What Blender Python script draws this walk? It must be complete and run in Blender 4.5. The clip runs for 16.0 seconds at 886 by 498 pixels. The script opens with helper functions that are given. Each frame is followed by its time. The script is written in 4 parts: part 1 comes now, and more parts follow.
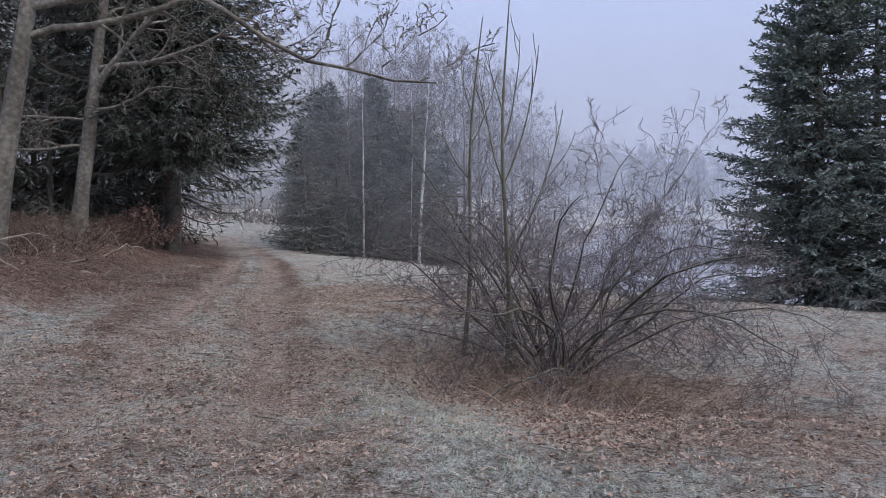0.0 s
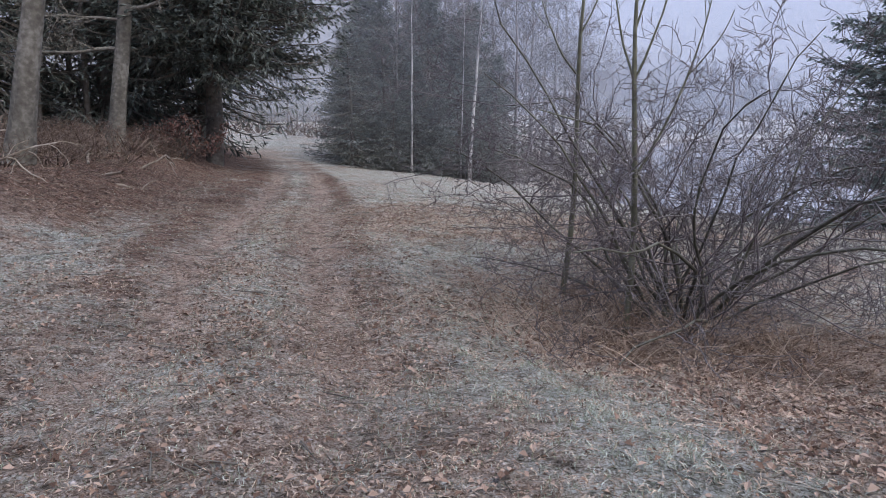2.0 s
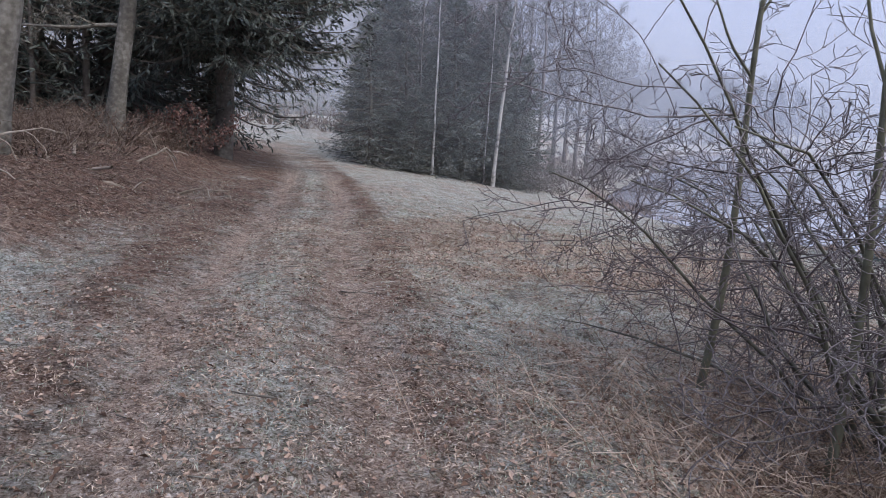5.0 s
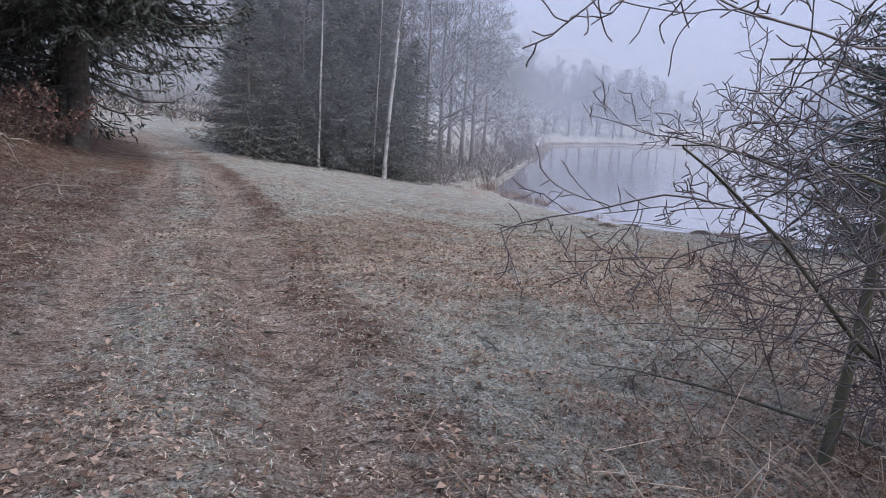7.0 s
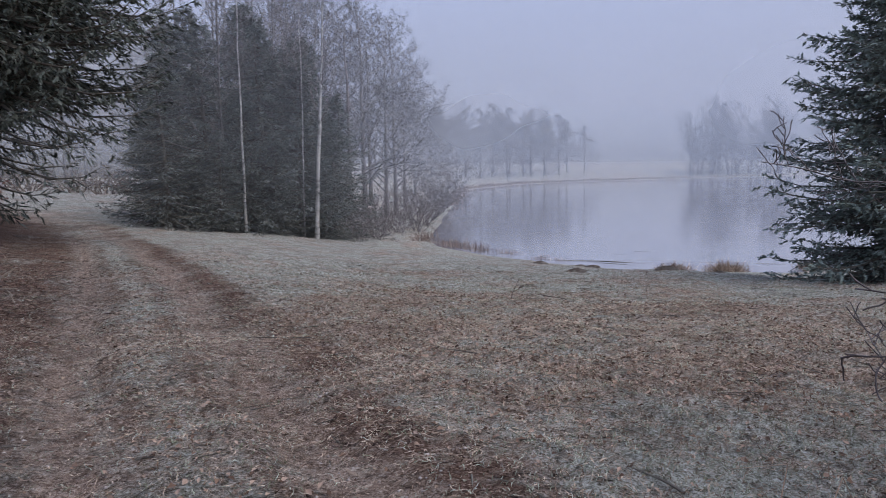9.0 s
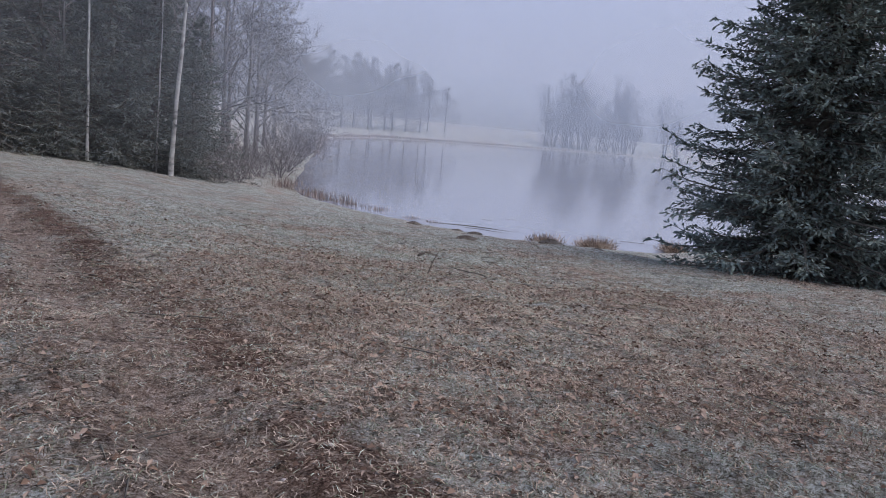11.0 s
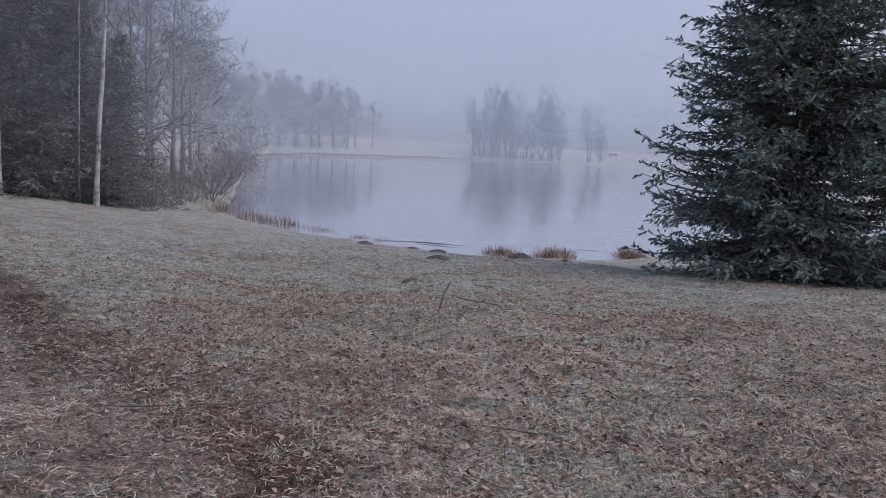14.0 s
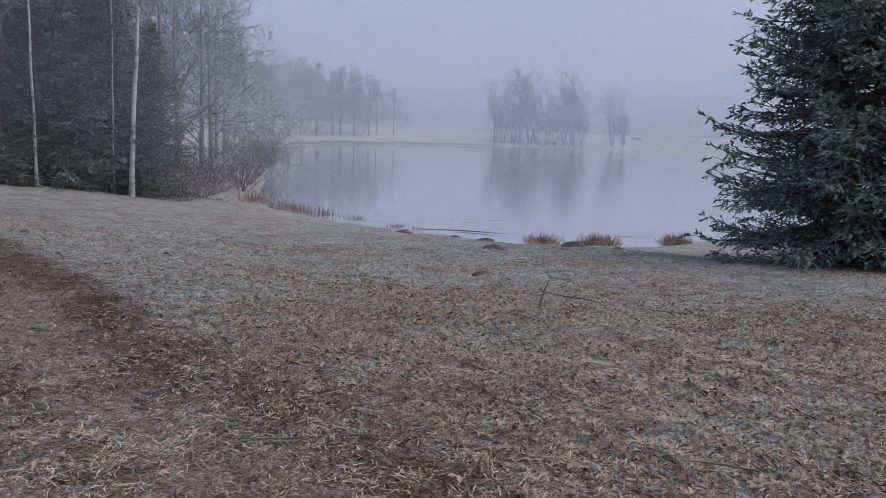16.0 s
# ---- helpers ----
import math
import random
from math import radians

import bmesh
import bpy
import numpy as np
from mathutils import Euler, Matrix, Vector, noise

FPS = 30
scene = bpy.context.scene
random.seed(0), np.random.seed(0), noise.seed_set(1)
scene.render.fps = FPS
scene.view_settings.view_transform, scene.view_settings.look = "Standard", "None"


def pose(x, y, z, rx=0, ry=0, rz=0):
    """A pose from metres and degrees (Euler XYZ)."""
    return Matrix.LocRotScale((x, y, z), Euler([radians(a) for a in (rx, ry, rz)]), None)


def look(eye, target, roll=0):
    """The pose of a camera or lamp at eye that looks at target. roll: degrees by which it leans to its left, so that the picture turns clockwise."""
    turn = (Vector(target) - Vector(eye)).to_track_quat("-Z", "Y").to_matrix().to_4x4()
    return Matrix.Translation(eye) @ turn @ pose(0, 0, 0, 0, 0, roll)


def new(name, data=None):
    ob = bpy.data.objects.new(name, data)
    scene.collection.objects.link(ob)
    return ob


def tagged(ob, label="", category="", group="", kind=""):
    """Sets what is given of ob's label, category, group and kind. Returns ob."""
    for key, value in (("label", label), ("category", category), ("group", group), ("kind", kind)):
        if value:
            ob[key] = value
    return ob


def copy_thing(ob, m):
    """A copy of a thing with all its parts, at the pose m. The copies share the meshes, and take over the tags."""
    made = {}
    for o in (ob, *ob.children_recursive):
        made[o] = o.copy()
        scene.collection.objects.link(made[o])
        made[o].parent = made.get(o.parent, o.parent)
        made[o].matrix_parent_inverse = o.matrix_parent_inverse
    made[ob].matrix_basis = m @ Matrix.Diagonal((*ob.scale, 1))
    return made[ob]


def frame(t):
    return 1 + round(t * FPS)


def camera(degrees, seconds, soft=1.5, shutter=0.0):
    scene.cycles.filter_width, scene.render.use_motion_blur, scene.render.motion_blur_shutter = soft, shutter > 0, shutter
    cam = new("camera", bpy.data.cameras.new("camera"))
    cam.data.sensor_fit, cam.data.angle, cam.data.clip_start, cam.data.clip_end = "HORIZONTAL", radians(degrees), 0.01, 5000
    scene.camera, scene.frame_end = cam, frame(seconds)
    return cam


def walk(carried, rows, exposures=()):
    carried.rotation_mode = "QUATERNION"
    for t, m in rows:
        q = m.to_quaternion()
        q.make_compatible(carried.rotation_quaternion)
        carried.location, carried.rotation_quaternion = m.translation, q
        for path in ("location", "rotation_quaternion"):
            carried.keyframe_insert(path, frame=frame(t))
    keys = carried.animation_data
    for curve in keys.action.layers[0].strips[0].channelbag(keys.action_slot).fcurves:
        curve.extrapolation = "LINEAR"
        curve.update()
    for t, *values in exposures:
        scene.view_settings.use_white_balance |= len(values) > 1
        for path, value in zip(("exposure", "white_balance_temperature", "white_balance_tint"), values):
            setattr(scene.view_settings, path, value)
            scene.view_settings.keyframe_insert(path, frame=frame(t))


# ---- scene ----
cam = camera(61.8, 16.0, soft=0.9, shutter=0.15)
PATH = [
    (0, (0.793, 1.508, 1.083), (0.644, 3.499, 0.962), 0.0),
    (0.5, (0.619, 1.914, 1.073), (0.521, 3.908, 0.961), 0.3),
    (1, (0.431, 2.319, 1.06), (0.354, 4.31, 0.891), 0.5),
    (1.5, (0.287, 2.666, 1.025), (0.146, 4.649, 0.804), 0.3),
    (2, (0.113, 3.087, 0.966), (-0.139, 5.041, 0.62), 0.5),
    (2.5, (-0.007, 3.53, 0.959), (-0.268, 5.483, 0.617), 0.9),
    (3, (-0.155, 3.891, 0.959), (-0.409, 5.837, 0.578), 1.3),
    (3.5, (-0.221, 4.216, 0.926), (-0.471, 6.158, 0.518), 1.8),
    (4, (-0.407, 4.424, 0.956), (-0.663, 6.361, 0.533), 3.1),
    (4.5, (-0.627, 4.775, 0.987), (-0.893, 6.718, 0.598), 3.4),
    (4.7, (-0.691, 4.952, 1.021), (-0.962, 6.903, 0.672), 3.4),
    (6.8, (-1.562, 6.998, 0.798), (-1.565, 8.966, 0.443), 2.5),
    (7, (-1.639, 7.117, 0.788), (-1.573, 9.085, 0.437), 3.5),
    (7.5, (-1.881, 7.379, 0.789), (-1.732, 9.342, 0.437), 4.3),
    (8, (-2.13, 7.704, 0.807), (-2.091, 9.674, 0.461), 3.2),
    (8.5, (-2.392, 8.084, 0.864), (-2.322, 10.066, 0.606), -1.8),
    (9, (-2.6, 8.498, 0.849), (-2.313, 10.465, 0.63), -0.9),
    (9.2, (-2.69, 8.653, 0.819), (-2.291, 10.595, 0.557), 0.2),
    (11.3, (-3.108, 10.17, 0.795), (-2.415, 12.017, 0.466), 5.1),
    (11.5, (-3.128, 10.331, 0.792), (-2.428, 12.176, 0.465), 4.6),
    (12, (-3.193, 10.753, 0.754), (-2.473, 12.6, 0.485), 3.7),
    (12.5, (-3.295, 11.044, 0.741), (-2.477, 12.851, 0.483), 2.8),
    (13, (-3.35, 11.144, 0.724), (-2.51, 12.94, 0.457), 2.8),
    (13.5, (-3.379, 11.212, 0.717), (-2.524, 12.999, 0.441), 3.3),
    (14, (-3.399, 11.357, 0.703), (-2.548, 13.146, 0.425), 3.1),
    (14.5, (-3.449, 11.484, 0.687), (-2.599, 13.27, 0.394), 2.9),
    (15, (-3.597, 11.699, 0.662), (-2.742, 13.481, 0.358), 2.4),
    (15.5, (-3.694, 11.959, 0.635), (-2.855, 13.748, 0.326), 2.3),
    (16, (-3.789, 12.19, 0.642), (-2.988, 13.995, 0.326), 2.3),
]
walk(cam, [(t, look(eye, target, roll)) for t, eye, target, roll in PATH],
     exposures=[(0, 0.38), (2, 0.54), (4.5, 0.58), (7, 0.52), (8, 0.42), (9, 0.14), (11.3, 0.18), (12, 0.16), (16, 0.06)])

# ---- world, sun ----
SKY_LOW, SKY_HIGH = (0.375, 0.39, 0.50, 1), (0.425, 0.51, 0.80, 1)
world = bpy.data.worlds.new("frosty_dawn")
scene.world = world
world.use_nodes = True
wt = world.node_tree
wt.nodes.clear()


def wnode(kind, **kw):
    n = wt.nodes.new(kind)
    for k, v in kw.items():
        n.inputs[k].default_value = v
    return n


sky = wt.nodes.new("ShaderNodeTexSky")
sky.sky_type, sky.sun_disc = "NISHITA", False
sky.sun_elevation, sky.sun_rotation = radians(18), radians(60)
sky.air_density, sky.dust_density = 1.5, 4.0
coord = wt.nodes.new("ShaderNodeTexCoord")
sep = wt.nodes.new("ShaderNodeSeparateXYZ")
wt.links.new(coord.outputs["Generated"], sep.inputs[0])
up = wt.nodes.new("ShaderNodeMapRange")
up.inputs["From Min"].default_value, up.inputs["From Max"].default_value = 0.0, 0.32
wt.links.new(sep.outputs["Z"], up.inputs["Value"])
fog = wt.nodes.new("ShaderNodeMix")
fog.data_type = "RGBA"
fog.inputs[6].default_value, fog.inputs[7].default_value = SKY_LOW, SKY_HIGH
wt.links.new(up.outputs[0], fog.inputs[0])
dim = wt.nodes.new("ShaderNodeMix")
dim.data_type, dim.blend_type = "RGBA", "MULTIPLY"
dim.inputs[0].default_value = 1.0
dim.inputs[7].default_value = (0.1, 0.1, 0.1, 1)
wt.links.new(sky.outputs[0], dim.inputs[6])
blend = wt.nodes.new("ShaderNodeMix")
blend.data_type = "RGBA"
blend.inputs[0].default_value = 0.975
wt.links.new(dim.outputs[2], blend.inputs[6])
wt.links.new(fog.outputs[2], blend.inputs[7])
bg = wt.nodes.new("ShaderNodeBackground")
bg.inputs["Strength"].default_value = 1.0
wt.links.new(blend.outputs[2], bg.inputs["Color"])
wo = wt.nodes.new("ShaderNodeOutputWorld")
wt.links.new(bg.outputs[0], wo.inputs["Surface"])

sun_data = bpy.data.lights.new("sun", "SUN")
sun_data.energy, sun_data.angle, sun_data.color = 2.1, radians(50), (1.0, 0.91, 0.82)
sun = new("sun", sun_data)
sun.matrix_world = look((0, 0, 50), (-8, 6, 35))


# ---- materials ----
def material(name, dark, mid, light, scale=6.0, rough=0.85, bump=0.3, coords="Object", island=0.0, spec=0.3, frost=0.0):
    """Three colours through two noises, a fine bump, a shade that varies by object or by island, and rime on upward faces."""
    m = bpy.data.materials.new(name)
    m.use_nodes = True
    nt = m.node_tree
    p = nt.nodes["Principled BSDF"]
    p.inputs["Roughness"].default_value = rough
    p.inputs["Specular IOR Level"].default_value = spec
    tc = nt.nodes.new("ShaderNodeTexCoord")
    n1 = nt.nodes.new("ShaderNodeTexNoise")
    n1.inputs["Scale"].default_value, n1.inputs["Detail"].default_value = scale, 6
    n2 = nt.nodes.new("ShaderNodeTexNoise")
    n2.inputs["Scale"].default_value, n2.inputs["Detail"].default_value = scale * 0.11, 3
    for n in (n1, n2):
        nt.links.new(tc.outputs[coords], n.inputs["Vector"])
    add = nt.nodes.new("ShaderNodeMath")
    add.operation = "ADD"
    nt.links.new(n1.outputs[0], add.inputs[0])
    nt.links.new(n2.outputs[0], add.inputs[1])
    half = nt.nodes.new("ShaderNodeMath")
    half.operation = "MULTIPLY_ADD"
    half.inputs[1].default_value = 0.5
    nt.links.new(add.outputs[0], half.inputs[0])
    if island:
        geo = nt.nodes.new("ShaderNodeNewGeometry")
        sc = nt.nodes.new("ShaderNodeMath")
        sc.operation = "MULTIPLY_ADD"
        sc.inputs[1].default_value, sc.inputs[2].default_value = island, -island / 2
        nt.links.new(geo.outputs["Random Per Island"], sc.inputs[0])
        nt.links.new(sc.outputs[0], half.inputs[2])
    else:
        half.inputs[2].default_value = 0.0
    ramp = nt.nodes.new("ShaderNodeValToRGB")
    e = ramp.color_ramp.elements
    e[0].position, e[0].color = 0.32, (*dark, 1)
    e[1].position, e[1].color = 0.68, (*light, 1)
    k = e.new(0.5)
    k.color = (*mid, 1)
    nt.links.new(half.outputs[0], ramp.inputs[0])
    out = ramp.outputs[0]
    if frost:
        g2 = nt.nodes.new("ShaderNodeNewGeometry")
        sp = nt.nodes.new("ShaderNodeSeparateXYZ")
        nt.links.new(g2.outputs["Normal"], sp.inputs[0])
        mr = nt.nodes.new("ShaderNodeMapRange")
        mr.inputs["From Min"].default_value, mr.inputs["From Max"].default_value = 0.1, 0.9
        mr.inputs["To Max"].default_value = frost
        nt.links.new(sp.outputs["Z"], mr.inputs["Value"])
        rm = nt.nodes.new("ShaderNodeMix")
        rm.data_type = "RGBA"
        rm.inputs[7].default_value = (0.62, 0.66, 0.70, 1)
        nt.links.new(mr.outputs[0], rm.inputs[0])
        nt.links.new(out, rm.inputs[6])
        out = rm.outputs[2]
    nt.links.new(out, p.inputs["Base Color"])
    if bump:
        b = nt.nodes.new("ShaderNodeBump")
        b.inputs["Strength"].default_value, b.inputs["Distance"].default_value = bump, 0.02
        nt.links.new(n1.outputs[0], b.inputs["Height"])
        nt.links.new(b.outputs[0], p.inputs["Normal"])
    return m


M_BARK = material("bark", (0.05, 0.045, 0.04), (0.12, 0.11, 0.095), (0.24, 0.24, 0.21), 9, bump=0.8)
M_GREY_BARK = material("grey_stem_bark", (0.09, 0.085, 0.085), (0.15, 0.14, 0.14), (0.24, 0.23, 0.23), 5, bump=0.4)
# darker copy of the bark, the wood's shade put into its colour
M_SHADE_BARK = material("shaded_bark", (0.05, 0.045, 0.04), (0.11, 0.098, 0.085), (0.20, 0.185, 0.165), 9, bump=0.8)
M_OAK = material("oak_bark", (0.06, 0.055, 0.047), (0.14, 0.13, 0.11), (0.29, 0.28, 0.245), 10, bump=0.9)
M_DEAD = material("dead_wood", (0.12, 0.10, 0.08), (0.24, 0.20, 0.16), (0.42, 0.38, 0.33), 9, bump=0.5)
M_BIRCH = material("birch_bark", (0.06, 0.058, 0.055), (0.44, 0.43, 0.415), (0.68, 0.67, 0.65), 6, bump=0.3)
M_STEM = material("bush_bark", (0.04, 0.037, 0.03), (0.09, 0.088, 0.066), (0.17, 0.172, 0.125), 12, bump=0.5, frost=0.06)
M_TWIG = material("bush_twig", (0.06, 0.049, 0.05), (0.11, 0.092, 0.094), (0.19, 0.165, 0.17), 12, bump=0.0, frost=0.12)
M_SAPLING = material("sapling_bark", (0.07, 0.067, 0.05), (0.125, 0.125, 0.088), (0.21, 0.205, 0.155), 12, bump=0.4)
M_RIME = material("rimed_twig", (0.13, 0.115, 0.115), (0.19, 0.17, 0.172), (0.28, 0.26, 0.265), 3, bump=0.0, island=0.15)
M_FAR = material("thickly_rimed_wood", (0.13, 0.122, 0.128), (0.19, 0.18, 0.187), (0.27, 0.26, 0.27), 1, bump=0.0, island=0.15)
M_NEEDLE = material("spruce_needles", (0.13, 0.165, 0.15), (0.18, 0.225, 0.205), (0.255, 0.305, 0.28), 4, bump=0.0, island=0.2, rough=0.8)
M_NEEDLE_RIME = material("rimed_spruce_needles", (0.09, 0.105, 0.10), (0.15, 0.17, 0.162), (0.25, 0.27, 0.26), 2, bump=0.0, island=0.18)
# needles for the wood: a darker copy with its shade in the colour
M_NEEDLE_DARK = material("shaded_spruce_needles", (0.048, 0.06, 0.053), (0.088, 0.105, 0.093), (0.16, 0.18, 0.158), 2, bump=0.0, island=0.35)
M_GRASS = material("frosted_grass", (0.17, 0.195, 0.125), (0.33, 0.37, 0.28), (0.54, 0.60, 0.53), 1.6, bump=0.0, island=0.5)
M_STRAW = material("dead_grass", (0.13, 0.085, 0.06), (0.36, 0.265, 0.20), (0.60, 0.495, 0.40), 4.0, bump=0.0, island=0.5)
M_LEAF = material("fallen_leaves", (0.09, 0.055, 0.04), (0.20, 0.13, 0.095), (0.36, 0.27, 0.215), 2.5, bump=0.0, island=0.6)
M_RED = material("withered_leaves", (0.10, 0.05, 0.04), (0.17, 0.09, 0.075), (0.28, 0.18, 0.15), 2.5, bump=0.0, island=0.5)
M_STONE = material("pebbles", (0.14, 0.115, 0.10), (0.26, 0.22, 0.20), (0.42, 0.38, 0.36), 8, bump=0.3, island=0.5)
M_EARTH = material("mole_earth", (0.045, 0.035, 0.028), (0.085, 0.068, 0.055), (0.16, 0.14, 0.12), 9, bump=0.9)
M_BRUSH = material("brushwood_twigs", (0.06, 0.04, 0.03), (0.13, 0.092, 0.07), (0.24, 0.19, 0.155), 6, bump=0.0, island=0.4)
M_REED = material("reeds", (0.18, 0.13, 0.112), (0.31, 0.235, 0.205), (0.47, 0.39, 0.35), 3, bump=0.0, island=0.5)
M_BENCH = material("bench_wood", (0.10, 0.09, 0.085), (0.17, 0.155, 0.15), (0.26, 0.24, 0.235), 5, bump=0.3)


def ground_material():
    m = bpy.data.materials.new("frosted_meadow_and_track")
    m.use_nodes = True
    nt = m.node_tree
    p = nt.nodes["Principled BSDF"]
    p.inputs["Roughness"].default_value, p.inputs["Specular IOR Level"].default_value = 0.95, 0.15
    tc = nt.nodes.new("ShaderNodeTexCoord")

    def tex(scale, detail=8, rough=0.6, curl=0.0):
        n = nt.nodes.new("ShaderNodeTexNoise")
        n.inputs["Scale"].default_value, n.inputs["Detail"].default_value, n.inputs["Roughness"].default_value = scale, detail, rough
        n.inputs["Distortion"].default_value = curl
        nt.links.new(tc.outputs["Object"], n.inputs["Vector"])
        return n.outputs[0]

    def ramp(src, *stops):
        r = nt.nodes.new("ShaderNodeValToRGB")
        e = r.color_ramp.elements
        e[0].position, e[0].color = stops[0][0], (*stops[0][1], 1)
        e[1].position, e[1].color = stops[-1][0], (*stops[-1][1], 1)
        for pos, c in stops[1:-1]:
            e.new(pos).color = (*c, 1)
        nt.links.new(src, r.inputs[0])
        return r.outputs[0]

    def mix(fac, a, b):
        n = nt.nodes.new("ShaderNodeMix")
        n.data_type = "RGBA"
        for s, i in ((fac, 0), (a, 6), (b, 7)):
            nt.links.new(s, n.inputs[i])
        return n.outputs[2]

    def math_(op, a, b, c=None):
        n = nt.nodes.new("ShaderNodeMath")
        n.operation = op
        n.use_clamp = True
        for i, s in enumerate((a, b, c)):
            if s is None:
                continue
            if isinstance(s, (int, float)):
                n.inputs[i].default_value = s
            else:
                nt.links.new(s, n.inputs[i])
        return n.outputs[0]

    def signed(src, gain):
        n = nt.nodes.new("ShaderNodeMath")
        n.operation = "MULTIPLY_ADD"
        n.inputs[1].default_value, n.inputs[2].default_value = gain, -gain / 2
        nt.links.new(src, n.inputs[0])
        return n.outputs[0]

    def plus(a, b):
        n = nt.nodes.new("ShaderNodeMath")
        n.operation = "ADD"
        nt.links.new(a, n.inputs[0])
        nt.links.new(b, n.inputs[1])
        return n.outputs[0]

    fine, mid, big = tex(34, 7, 0.72, 1.6), tex(6.5, 6, 0.65), tex(0.7, 5, 0.6)
    grass = ramp(fine, (0.38, (0.085, 0.08, 0.055)), (0.46, (0.305, 0.31, 0.265)), (0.53, (0.53, 0.545, 0.495)), (0.62, (0.75, 0.79, 0.80)))
    brown = ramp(fine, (0.38, (0.055, 0.036, 0.026)), (0.46, (0.29, 0.21, 0.162)), (0.53, (0.505, 0.395, 0.325)), (0.62, (0.74, 0.65, 0.58)))
    earth = ramp(fine, (0.38, (0.10, 0.068, 0.052)), (0.46, (0.28, 0.20, 0.16)), (0.53, (0.44, 0.335, 0.275)), (0.62, (0.66, 0.56, 0.49)))
    att = nt.nodes.new("ShaderNodeAttribute")
    att.attribute_name = "cover"
    sp = nt.nodes.new("ShaderNodeSeparateColor")
    nt.links.new(att.outputs["Color"], sp.inputs[0])
    patch = math_("ADD", plus(sp.outputs[1], signed(mid, 3.0)), signed(big, 2.4))
    wear2 = math_("MULTIPLY", plus(sp.outputs[0], signed(mid, 1.2)), math_("MULTIPLY", sp.outputs[0], 3.0))
    dark_brown = ramp(fine, (0.38, (0.05, 0.028, 0.02)), (0.46, (0.13, 0.076, 0.056)), (0.53, (0.215, 0.138, 0.106)), (0.62, (0.40, 0.305, 0.255)))
    dark_brown_on = math_("MULTIPLY", plus(sp.outputs[2], signed(mid, 1.6)), math_("MULTIPLY", sp.outputs[2], 1.8))
    cover_mix = mix(wear2, mix(dark_brown_on, mix(patch, grass, brown), dark_brown), earth)
    clod = ramp(tex(9, 6, 0.7), (0.38, (0.36, 0.35, 0.35)), (0.47, (0.85, 0.85, 0.85)), (0.55, (1, 1, 1)))
    patches = ramp(tex(1.7, 4, 0.6), (0.36, (0.62, 0.61, 0.60)), (0.52, (1, 1, 1)))
    both = nt.nodes.new("ShaderNodeMix")
    both.data_type, both.blend_type = "RGBA", "MULTIPLY"
    both.inputs[0].default_value = 0.8
    nt.links.new(clod, both.inputs[6])
    nt.links.new(patches, both.inputs[7])
    shade = nt.nodes.new("ShaderNodeMix")
    shade.data_type, shade.blend_type = "RGBA", "MULTIPLY"
    shade.inputs[0].default_value = 0.86
    nt.links.new(cover_mix, shade.inputs[6])
    nt.links.new(both.outputs[2], shade.inputs[7])
    nt.links.new(shade.outputs[2], p.inputs["Base Color"])
    b = nt.nodes.new("ShaderNodeBump")
    b.inputs["Strength"].default_value, b.inputs["Distance"].default_value = 1.0, 0.06
    nt.links.new(fine, b.inputs["Height"])
    nt.links.new(b.outputs[0], p.inputs["Normal"])
    return m


def water_material():
    m = bpy.data.materials.new("still_pond_water")
    m.use_nodes = True
    nt = m.node_tree
    p = nt.nodes["Principled BSDF"]
    p.inputs["Base Color"].default_value = (0.29, 0.30, 0.345, 1)
    p.inputs["Roughness"].default_value, p.inputs["IOR"].default_value = 0.09, 1.45
    tc = nt.nodes.new("ShaderNodeTexCoord")
    n = nt.nodes.new("ShaderNodeTexNoise")
    n.inputs["Scale"].default_value, n.inputs["Detail"].default_value = 0.9, 4
    nt.links.new(tc.outputs["Object"], n.inputs["Vector"])
    b = nt.nodes.new("ShaderNodeBump")
    b.inputs["Strength"].default_value, b.inputs["Distance"].default_value = 0.06, 0.02
    nt.links.new(n.outputs[0], b.inputs["Height"])
    nt.links.new(b.outputs[0], p.inputs["Normal"])
    return m


